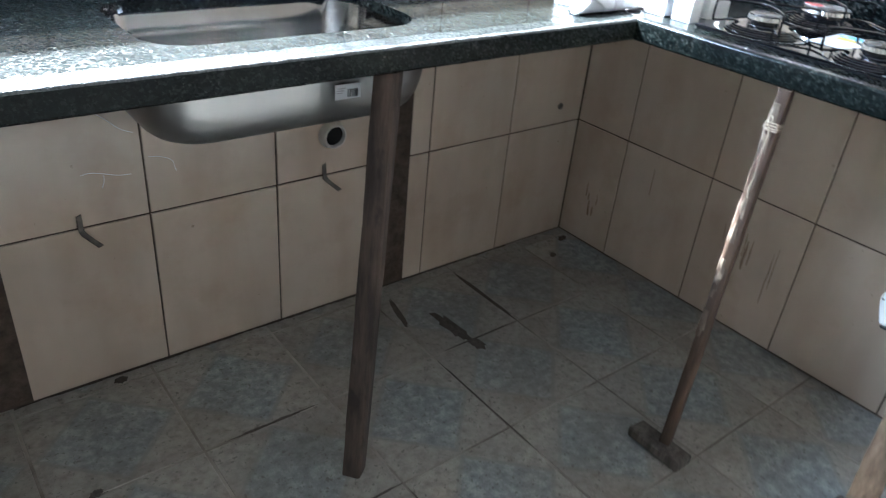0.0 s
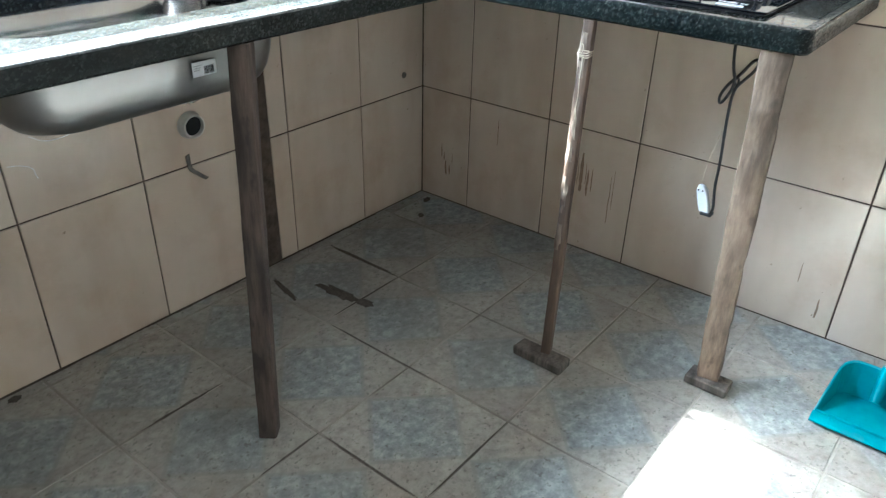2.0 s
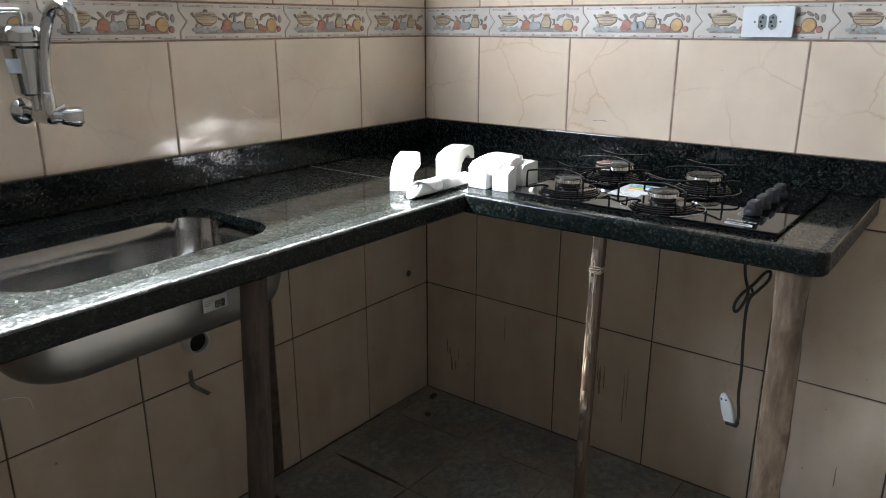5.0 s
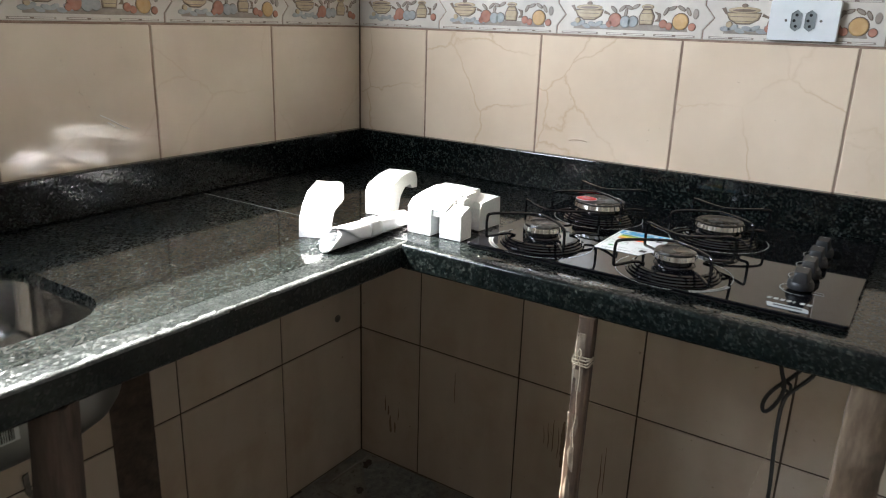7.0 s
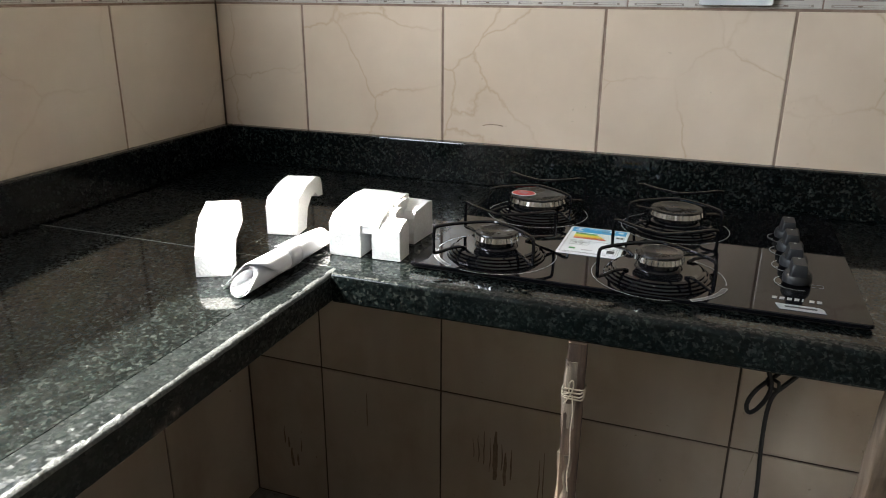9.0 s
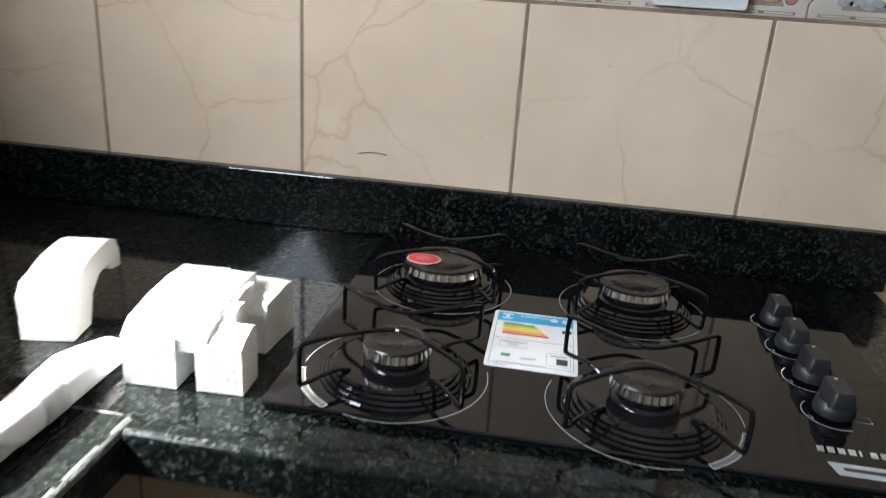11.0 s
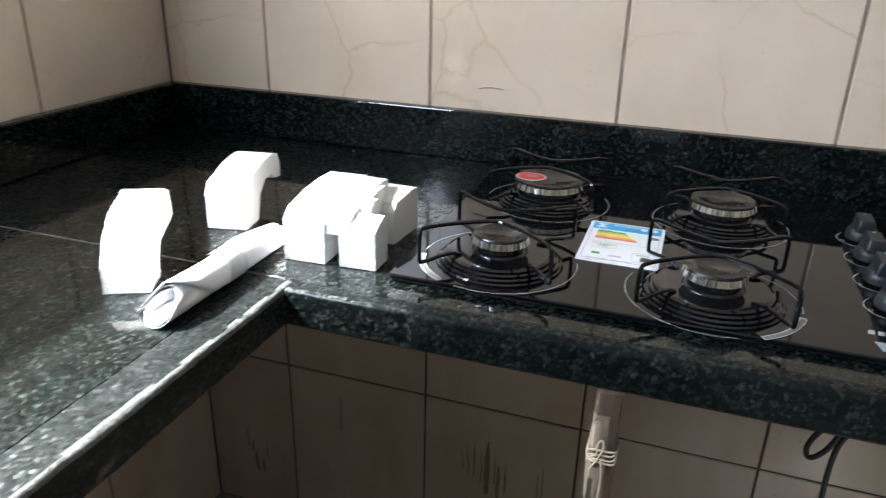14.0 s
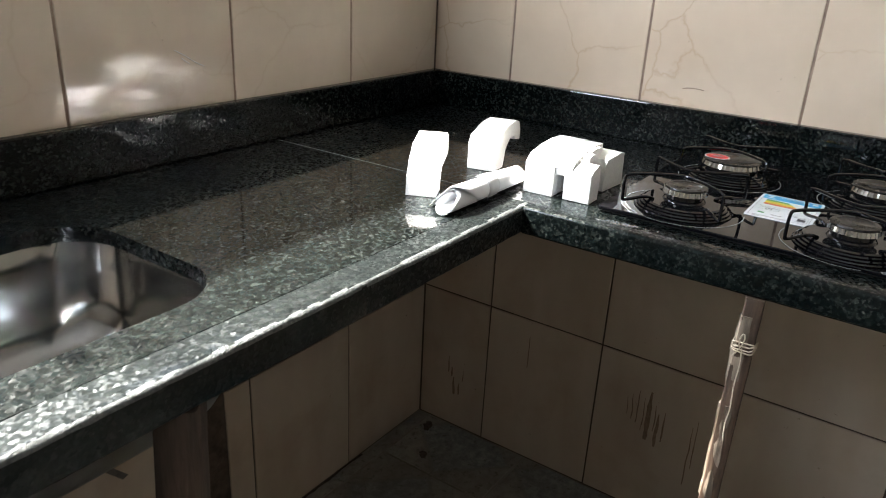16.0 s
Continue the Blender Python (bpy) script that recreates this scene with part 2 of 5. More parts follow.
# Kept dark so that the unseen walls bounce less light.
PLASTER = rough_material("painted_plaster", (0.36, 0.31, 0.25), (0.44, 0.385, 0.315), 6, 0.9, 0.2)
CEIL = rough_material("white_ceiling", (0.74, 0.73, 0.70), (0.80, 0.79, 0.76), 5, 0.9, 0.1)
SOIL = rough_material("concrete_yard", (0.24, 0.22, 0.20), (0.34, 0.32, 0.29), 12, 0.95)
WOOD_DARK = wood_material("old_dark_wood", (0.042, 0.029, 0.022), (0.115, 0.080, 0.060))
WOOD_GREY = wood_material("dusty_board", (0.075, 0.062, 0.050), (0.20, 0.172, 0.145))
WOOD_MID = wood_material("weathered_wood", (0.050, 0.030, 0.019), (0.13, 0.082, 0.051))
WOOD_PALE = wood_material("pale_timber", (0.115, 0.080, 0.053), (0.26, 0.192, 0.135))
SUNLIT_BARK = wood_material("sunlit_bark", (0.070, 0.047, 0.030), (0.34, 0.275, 0.205), 0.9)
FOAM = foam_material()
PAPER = rough_material("white_paper", (0.80, 0.81, 0.84), (0.86, 0.87, 0.89), 20, 0.6, 0.08, 0.0005)
TAPE = rough_material("pale_band", (0.50, 0.50, 0.52), (0.60, 0.60, 0.62), 20, 0.5, 0.05, 0.0005)
STEEL = steel_material("polished_steel", 0.15, (0.46, 0.456, 0.45), (1.6, 1.6, 6.0), 0.2, 0.34)
SATIN = steel_material("satin_steel", 0.38, (0.35, 0.346, 0.34), (2, 2, 60), 0.03)
FLAME = steel_material("bright_aluminium", 0.16, (0.80, 0.79, 0.77), (30, 30, 30), 0.2)
# Rough lip, coloured paler so that it shows as a line of sun glare.
GRANITE_RAW_GLARE = rough_material("raw_granite_glare", (0.04, 0.047, 0.045), (0.21, 0.22, 0.215), 260, 0.45, 0.9, 0.0025)
CHROME = steel_material("chrome", 0.11, (0.60, 0.61, 0.61), (6, 6, 6))
GREY_METAL = rough_material("tarnished_metal", (0.10, 0.09, 0.08), (0.22, 0.20, 0.17), 60, 0.55, 0.3, 0.001, 0.6)
GLASS_BLACK = glossy_black("black_tempered_glass", (0.004, 0.004, 0.005), 0.02)
GLASS_BLACK.node_tree.nodes["Principled BSDF"].inputs["Specular IOR Level"].default_value = 0.34
ENAMEL = glossy_black("black_enamel", (0.005, 0.005, 0.006), 0.045)
CAP = glossy_black("matt_black_cap", (0.012, 0.010, 0.009), 0.17)
KNOB = rough_material("charcoal_plastic", (0.012, 0.013, 0.015), (0.020, 0.022, 0.025), 80, 0.42, 0.15, 0.0006)
RUBBER_AND_SHADE = rough_material("black_rubber_and_shade", (0.012, 0.012, 0.012), (0.022, 0.021, 0.02), 60, 0.5, 0.2, 0.0008)
PRINT = mat("pale_print", (0.48, 0.48, 0.46), 0.5)[0]
MARK = mat("faded_print", (0.36, 0.36, 0.35), 0.5)[0]
GLARE_GREY = mat("grey_slot_glare", (0.09, 0.09, 0.09), 0.35)[0]
SILVER = mat("silver_badge", (0.42, 0.46, 0.48), 0.35, 0.2)[0]
INK = mat("dark_ink", (0.03, 0.03, 0.035), 0.5)[0]
INK_GREY = mat("grey_ink", (0.30, 0.30, 0.31), 0.6)[0]
CARD = rough_material("glossy_label_paper", (0.74, 0.77, 0.80), (0.80, 0.82, 0.84), 30, 0.35, 0.03, 0.0004)
BLUE = mat("label_blue", (0.015, 0.33, 0.62), 0.35)[0]
GREEN = mat("label_green", (0.03, 0.25, 0.06), 0.4)[0]
LIME = mat("label_lime", (0.30, 0.45, 0.05), 0.4)[0]
YELLOW = mat("label_yellow", (0.80, 0.55, 0.04), 0.4)[0]
ORANGE = mat("label_orange", (0.75, 0.25, 0.03), 0.4)[0]
RED = mat("label_red", (0.62, 0.035, 0.03), 0.4)[0]
WHITE_PLASTIC = rough_material("white_plastic", (0.66, 0.69, 0.70), (0.72, 0.74, 0.75), 30, 0.35, 0.05, 0.0005)
SOCKET = rough_material("grey_socket", (0.17, 0.19, 0.19), (0.24, 0.26, 0.26), 40, 0.45, 0.1, 0.0005)
PVC = rough_material("dirty_white_pvc", (0.50, 0.48, 0.44), (0.66, 0.64, 0.60), 40, 0.5, 0.2, 0.001)
# Near-black colour of discs that stand in for the shade inside holes.
HOLE_SHADE = mat("hole_shade", (0.012, 0.012, 0.012), 0.9)[0]
TEAL = rough_material("teal_plastic", (0.0, 0.20, 0.25), (0.01, 0.27, 0.32), 30, 0.4, 0.15, 0.0008)
STRING = rough_material("pale_twine", (0.38, 0.31, 0.22), (0.60, 0.52, 0.40), 150, 0.9, 0.3, 0.0005)
DIRT = rough_material("dark_dirt", (0.055, 0.047, 0.039), (0.14, 0.120, 0.10), 90, 0.95, 0.6, 0.002)
RUST = rough_material("rust_stain", (0.17, 0.110, 0.070), (0.33, 0.245, 0.175), 120, 0.8, 0.2, 0.0005)
FRAME_PAINT = rough_material("grey_window_paint", (0.42, 0.42, 0.40), (0.50, 0.50, 0.48), 20, 0.5, 0.1, 0.001)
BORDER = rough_material("border_ceramic", (0.55, 0.51, 0.46), (0.64, 0.60, 0.54), 25, 0.2, 0.1, 0.0008)
B_TAN = rough_material("border_tan", (0.42, 0.335, 0.22), (0.54, 0.445, 0.31), 90, 0.25, 0.1, 0.0005)
B_RED = rough_material("border_red", (0.38, 0.165, 0.12), (0.48, 0.26, 0.19), 90, 0.25, 0.1, 0.0005)
B_BLUE = rough_material("border_blue", (0.30, 0.32, 0.33), (0.44, 0.45, 0.44), 90, 0.25, 0.1, 0.0005)
B_ORANGE = rough_material("border_orange", (0.50, 0.32, 0.14), (0.60, 0.42, 0.22), 90, 0.25, 0.1, 0.0005)
B_DARK = rough_material("border_brown", (0.15, 0.11, 0.08), (0.22, 0.16, 0.12), 90, 0.3, 0.1, 0.0005)
B_GREY = rough_material("border_grey", (0.23, 0.195, 0.16), (0.33, 0.285, 0.24), 90, 0.3, 0.1, 0.0005)
GLASS = bpy.data.materials.new("window_glass")
GLASS.use_nodes = True
gb = GLASS.node_tree.nodes["Principled BSDF"]
gb.inputs["Transmission Weight"].default_value = 1.0
gb.inputs["Roughness"].default_value = 0.02


# ---- mesh helpers ----
def mesh_of(name, bm, *mats, smooth=False):
    bmesh.ops.recalc_face_normals(bm, faces=bm.faces[:])
    me = bpy.data.meshes.new(name)
    bm.to_mesh(me)
    bm.free()
    for m in mats:
        me.materials.append(m)
    if smooth:
        for p in me.polygons:
            p.use_smooth = True
        me.set_sharp_from_angle(angle=radians(38))
    return me


def thing(name, label, category, at=(0, 0, 0), group=""):
    e = new(name)
    e.empty_display_size = 0.05
    e.location = at
    return tagged(e, label, category, group)


def part(name, bm, material, parent, label="", smooth=False):
    ob = new(name, mesh_of(name, bm, *(material if isinstance(material, tuple) else (material,)), smooth=smooth))
    ob.parent = parent
    if parent.type == "EMPTY" and parent.parent is None:
        ob.matrix_parent_inverse = parent.matrix_basis.inverted()
    return tagged(ob, label)


def solid(name, bm, material, label, category, group="", kind="", smooth=False):
    ob = new(name, mesh_of(name, bm, *(material if isinstance(material, tuple) else (material,)), smooth=smooth))
    return tagged(ob, label, category, group, kind)


def box(bm, x0, x1, y0, y1, z0, z1, bev=0.0, seg=2, mi=0):
    vs = [bm.verts.new((x, y, z)) for z in (z0, z1) for y in (y0, y1) for x in (x0, x1)]
    fs = [bm.faces.new([vs[i] for i in q]) for q in ((0, 1, 3, 2), (4, 6, 7, 5), (0, 4, 5, 1), (2, 3, 7, 6), (0, 2, 6, 4), (1, 5, 7, 3))]
    for f in fs:
        f.material_index = mi
    if bev:
        es = list({e for f in fs for e in f.edges})
        bmesh.ops.bevel(bm, geom=es, offset=bev, segments=seg, profile=0.5, affect="EDGES", clamp_overlap=True)
    return bm


def rr(x0, x1, y0, y1, r, n=8):
    out = []
    for cx, cy, a0 in ((x1 - r, y1 - r, 0), (x0 + r, y1 - r, 90), (x0 + r, y0 + r, 180), (x1 - r, y0 + r, 270)):
        for i in range(n + 1):
            a = radians(a0 + 90 * i / n)
            out.append((cx + r * math.cos(a), cy + r * math.sin(a)))
    return out


def loft(bm, rings, cap0=True, cap1=True, mi=0):
    vr = [[bm.verts.new(p) for p in ring] for ring in rings]
    for a, b in zip(vr, vr[1:]):
        n = len(a)
        for i in range(n):
            bm.faces.new((a[i], a[(i + 1) % n], b[(i + 1) % n], b[i])).material_index = mi
    if cap0:
        bm.faces.new(vr[0][::-1]).material_index = mi
    if cap1:
        bm.faces.new(vr[-1]).material_index = mi
    return bm


def lathe(bm, profile, at=(0, 0, 0), n=32, axis=None, mi=0):
    """Rings of (radius, height) about an axis through at."""
    m = Matrix.Translation(at)
    if axis is not None:
        m = m @ Vector((0, 0, 1)).rotation_difference(Vector(axis)).to_matrix().to_4x4()
    rings = [[m @ Vector((max(r, 1e-5) * math.cos(math.tau * i / n), max(r, 1e-5) * math.sin(math.tau * i / n), z)) for i in range(n)] for r, z in profile]
    return loft(bm, rings, mi=mi)


def soft_path(pts, times=2):
    pts = [Vector(p) for p in pts]
    for _ in range(times):
        out = [pts[0]]
        for a, b in zip(pts, pts[1:]):
            out += [a.lerp(b, 0.25), a.lerp(b, 0.75)]
        out.append(pts[-1])
        pts = out
    return pts


def tube(bm, pts, r, n=8, mi=0):
    pts = [Vector(p) for p in pts]
    rings = []
    side = None
    for i, p in enumerate(pts):
        d = (pts[min(i + 1, len(pts) - 1)] - pts[max(i - 1, 0)]).normalized()
        if side is None:
            side = d.orthogonal().normalized()
        side = (side - d * side.dot(d)).normalized()
        up = d.cross(side)
        rad = r[i] if isinstance(r, (list, tuple)) else r
        rings.append([p + rad * (math.cos(math.tau * k / n) * side + math.sin(math.tau * k / n) * up) for k in range(n)])
    return loft(bm, rings, mi=mi)


def flat(bm, pts, z, mi=0):
    bm.faces.new([bm.verts.new((x, y, z)) for x, y in pts]).material_index = mi
    return bm


def prism(bm, pts, z0, z1, mi=0):
    return loft(bm, [[(x, y, z0) for x, y in pts], [(x, y, z1) for x, y in pts]], mi=mi)


def jitter(bm, amount, scale=40.0, seed=0.0):
    for v in bm.verts:
        v.co += amount * Vector(noise.noise_vector(v.co * scale + Vector((seed, seed * 1.7, -seed))))
    return bm


def slab_with_hole(bm, outer, inner, z0, z1):
    """A plate with one opening."""
    tops = []
    for z in (z1, z0):
        loops = []
        for pts in (outer, inner):
            vs = [bm.verts.new((x, y, z)) for x, y in pts]
            es = [bm.edges.new((vs[i], vs[(i + 1) % len(vs)])) for i in range(len(vs))]
            loops.append((vs, es))
        bmesh.ops.triangle_fill(bm, use_beauty=True, edges=loops[0][1] + loops[1][1])
        tops.append(loops)
    for k in (0, 1):
        a, b = tops[0][k][0], tops[1][k][0]
        for i in range(len(a)):
            bm.faces.new((a[i], a[(i + 1) % len(a)], b[(i + 1) % len(b)], b[i]))
    return bm


# ---- structure ----
X0, Y0, ZC = -3.1, -2.9, 2.62     # the room's far sides and ceiling height


def wall_boxes(bm, along, a0, a1, near, far, z0, z1, hole=None):
    def put(u0, u1, w0, w1):
        if along == "x":
            box(bm, u0, u1, near, far, w0, w1)
        else:
            box(bm, near, far, u0, u1, w0, w1)
    if hole is None:
        put(a0, a1, z0, z1)
        return bm
    h0, h1, k0, k1 = hole
    put(a0, h0, z0, z1)
    put(h1, a1, z0, z1)
    if k0 > z0:
        put(h0, h1, z0, k0)
    put(h0, h1, k1, z1)
    return bm


wall_north = solid("wall_north", wall_boxes(bmesh.new(), "x", X0 - 0.15, 0.15, 0.003, 0.15, -0.1, ZC, WIN), MORTAR,
                   "brown mortar wall behind tiles with bare strips", "wall", kind="structure")
wall_east = solid("wall_east", wall_boxes(bmesh.new(), "y", Y0 - 0.15, 0.002, 0.003, 0.15, -0.1, ZC), MORTAR,
                  "brown mortar wall behind beige tiles", "wall", kind="structure")
# South and west walls are unseen additions, toned to limit bounced light.
wall_south = solid("wall_south", wall_boxes(bmesh.new(), "x", X0 - 0.15, 0.003, Y0 - 0.15, Y0, -0.1, ZC), PLASTER,
                   "plain unseen wall added to close the room", "wall", kind="structure")
wall_west = solid("wall_west", wall_boxes(bmesh.new(), "y", Y0, 0.003, X0 - 0.15, X0, -0.1, ZC), PLASTER,
                  "plain unseen wall added to close the room", "wall", kind="structure")
part("grout", wall_boxes(bmesh.new(), "x", X0, 0.0, 0.0013, 0.0028, 0.822, ZC - 0.002, WIN), GROUT, wall_north, "tan grout between the upper tiles")
part("grout", wall_boxes(bmesh.new(), "y", Y0, 0.0, 0.0013, 0.0028, 0.822, ZC - 0.002), GROUT, wall_east, "tan grout between the upper tiles")
floor = solid("floor", box(bmesh.new(), X0, 0.003, Y0, 0.003, -0.1, -0.0025), FLOOR_GROUT,
              "patterned ceramic tile floor with worn grout", "floor", kind="structure")
# Unseen ceiling, added to close the room and return light.
ceiling = solid("ceiling", box(bmesh.new(), X0 - 0.15, 0.15, Y0 - 0.15, 0.15, ZC + 0.002, ZC + 0.12), CEIL,
                "plain white ceiling, unseen, added to close the room", "ceiling", kind="structure")
ground = solid("ground", box(bmesh.new(), -80, 80, -80, 80, -0.4, -0.105), SOIL, "grey concrete yard outside", "ground", kind="structure")

window_1 = thing("window_1", "grey painted steel kitchen window with clear panes", "window", (-1.175, 0.09, WIN[2]))
window_1["kind"] = "structure"
bm = bmesh.new()
for x0, x1, z0, z1 in ((WIN[0], WIN[1], WIN[2], WIN[2] + 0.03), (WIN[0], WIN[1], WIN[3] - 0.03, WIN[3]),
                       (WIN[0], WIN[0] + 0.03, WIN[2] + 0.03, WIN[3] - 0.03), (WIN[1] - 0.03, WIN[1], WIN[2] + 0.03, WIN[3] - 0.03)):
    box(bm, x0, x1, 0.115, 0.14, z0, z1)
part("window_frame", bm, FRAME_PAINT, window_1)
xm = (WIN[0] + WIN[1]) / 2
part("mullion", box(bmesh.new(), xm - 0.008, xm + 0.008, 0.118, 0.136, WIN[2] + 0.03, WIN[3] - 0.03), FRAME_PAINT, window_1)
for k in range(2):
    xa = WIN[0] + 0.03 + (WIN[1] - WIN[0] - 0.06) * k / 2
    pane = part("pane", box(bmesh.new(), xa + 0.009, xa + (WIN[1] - WIN[0] - 0.06) / 2 - 0.009, 0.125, 0.129, WIN[2] + 0.031, WIN[3] - 0.031), GLASS, window_1)
    pane.visible_shadow = False

# ---- worktop ----
TOP, EDGE = 0.900, 0.856
CX, CY, CEND = -0.553, -0.564, -1.325      # front edges and free end
SINK = (-1.49, -1.003, -0.46, -0.155)

worktop = thing("worktop", "polished dark green granite L-shaped worktop on timber props", "worktop", (-1.0, -0.3, TOP - 0.02))
bm = bmesh.new()
slab_with_hole(bm, [(X0 + 0.002, -0.5175), (CX + 0.0197, -0.5175), (CX + 0.0197, -0.001), (X0 + 0.002, -0.001)], rr(*SINK, 0.078, 10), TOP - 0.02, TOP)
part("slab", bm, GRANITE, worktop)
bm = prism(bmesh.new(), [(-0.001, CEND), (-0.001, -0.001), (CX + 0.0205, -0.001), (CX + 0.0205, CEND)], TOP - 0.02, TOP - 0.0003)
part("slab", bm, GRANITE, worktop)

SEAM = rough_material("resin_seam", (0.12, 0.13, 0.12), (0.27, 0.28, 0.26), 90, 0.5, 0.3, 0.0008)
bm = bmesh.new()
n = 60
rings = []
for i in range(n + 1):
    y = -0.0215 + (CY + 0.012 + 0.0215) * i / n
    w = 0.0011 * (1 + 0.6 * noise.noise((y * 70, 3.0, 1.0)))
    x = CX + 0.0201 + 0.0004 * noise.noise((y * 25, 8.0, 2.0))
    rings.append([(x - w, y, TOP - 0.001), (x - 0.6 * w, y, TOP + 0.0006), (x + 0.6 * w, y, TOP + 0.0006), (x + w, y, TOP - 0.001)])
part("seam", loft(bm, rings), SEAM, worktop, "pale resin joint between the slabs")


def edge_profile(h, depth):
    """Section of a rounded front edge: out from the slab, up."""
    r = 0.0075
    pts = [(-depth, TOP), (-r, TOP)]
    pts += [(-r + r * math.sin(radians(a)), TOP - r + r * math.cos(radians(a))) for a in (20, 40, 60, 80)]
    pts += [(0, TOP - h + 0.004), (-0.004, TOP - h), (-depth, TOP - h)]
    return pts


bm = bmesh.new()
n = 300
rings = []
for i in range(n + 1):
    x = X0 + 0.002 + (CX + 0.0197 - X0 - 0.002) * i / n
    rings.append([(x, CY + 0.0465 + (-u - 0.0465) + 0.0011 * noise.noise((x * 160, u * 400, z * 90)), z + (0.0008 * noise.noise((x * 190, u * 300, 3)) if u > -0.02 and z > 0.89 else 0)) for u, z in edge_profile(TOP - EDGE, 0.0455)])
loft(bm, rings)
bm.normal_update()
# Only the rounded lip takes the paler glare colour.
for f in bm.faces:
    f.material_index = 1 if 0.12 < abs(f.normal.z) < 0.985 and f.calc_center_median().z > TOP - 0.01 else 0
part("front_edge", bm, (GRANITE_EDGE, GRANITE_RAW_GLARE), worktop, "granite edge strip with a rounded lip", smooth=True)
bm = bmesh.new()
rings = []
RC = 0.024
way = [(CX, CY + (CEND + RC - CY) * i / 49, 1.0, 0.0) for i in range(50)]
way += [(CX + RC - RC * math.cos(radians(a)), CEND + RC - RC * math.sin(radians(a)), math.cos(radians(a)), math.sin(radians(a))) for a in range(10, 91, 10)]
way += [(CX + RC + (-0.0025 - CX - RC) * i / 24, CEND, 0.0, 1.0) for i in range(1, 25)]
for x, y, ex, ey in way:
    w = 0.0012 - 0.0007 * noise.noise((x * 60, y * 60, 7))
    rings.append([(x - (u + w) * ex, y - (u + w) * ey, z + 0.0004) for u, z in edge_profile(TOP - EDGE + 0.0004, 0.020)])
loft(bm, rings)
bm.normal_update()
part("front_edge", bm, GRANITE_FRONT, worktop, "granite edge strip with a rounded lip", smooth=True)
part("backsplash", box(bmesh.new(), -0.021, -0.0015, CEND - 0.012, -0.0225, TOP + 0.0005, TOP + 0.082, 0.0025, 2), GRANITE, worktop)
part("backsplash", box(bmesh.new(), X0 + 0.002, -0.0015, -0.021, -0.0015, TOP + 0.0005, TOP + 0.082, 0.0025, 2), GRANITE, worktop)


# ---- sink and tap ----
def sink():
    t = thing("kitchen_sink", "undermounted stainless steel sink bowl in the granite", "sink", (-1.246, -0.307, 0.722))
    x0, x1, y0, y1 = SINK[0] - 0.020, SINK[1] + 0.036, SINK[2] - 0.012, SINK[3] + 0.014
    rings = []
    for out, r, z in ((0.018, 0.095, 0.8785), (0.003, 0.086, 0.8785), (0.0, 0.085, 0.875), (-0.004, 0.084, 0.830), (-0.009, 0.083, 0.795), (-0.015, 0.081, 0.770),
                      (-0.024, 0.079, 0.751), (-0.038, 0.075, 0.737), (-0.058, 0.067, 0.728), (-0.080, 0.056, 0.7235), (-0.10, 0.045, 0.722)):
        rings.append([(x, y, z) for x, y in rr(x0 - out, x1 + out, y0 - out, y1 + out, r, 10)])
    bm = bmesh.new()
    loft(bm, rings, cap0=False)
    bowl = part("bowl", bm, (STEEL, SATIN), t, "brushed stainless steel bowl", smooth=True)
    mod = bowl.modifiers.new("thickness", "SOLIDIFY")
    mod.thickness, mod.offset, mod.material_offset = 0.0012, -1, 1
    c = (-1.12, -0.30, 0.722)
    part("drain", lathe(bmesh.new(), [(0.042, 0.0), (0.044, 0.0025), (0.038, 0.004), (0.03, 0.0015), (0.012, 0.001), (0.0, 0.001)], c, 32), CHROME, t, "chrome drain strainer", smooth=True)
    part("drain_tail", lathe(bmesh.new(), [(0.03, -0.03), (0.03, -0.003)], c, 24), CHROME, t, smooth=True)
    yb = y0 + 0.0018
    tag = part("barcode_label", box(bmesh.new(), -1.200, -1.150, yb - 0.0012, yb - 0.0002, 0.789, 0.815), CARD, t, "small white barcode label")
    bm = bmesh.new()
    x = -1.176
    while x < -1.156:
        w = random.choice((0.0007, 0.0012, 0.002))
        box(bm, x, x + w, yb - 0.0020, yb - 0.0014, 0.792, 0.806)
        x += w + random.choice((0.0008, 0.0014))
    part("barcode", bm, INK, tag)
    for k in range(3):
        part("print_line", box(bmesh.new(), -1.197, -1.180 - 0.003 * k, yb - 0.0020, yb - 0.0014, 0.808 - 0.004 * k, 0.8092 - 0.004 * k), INK_GREY, tag)
    return t


sink()


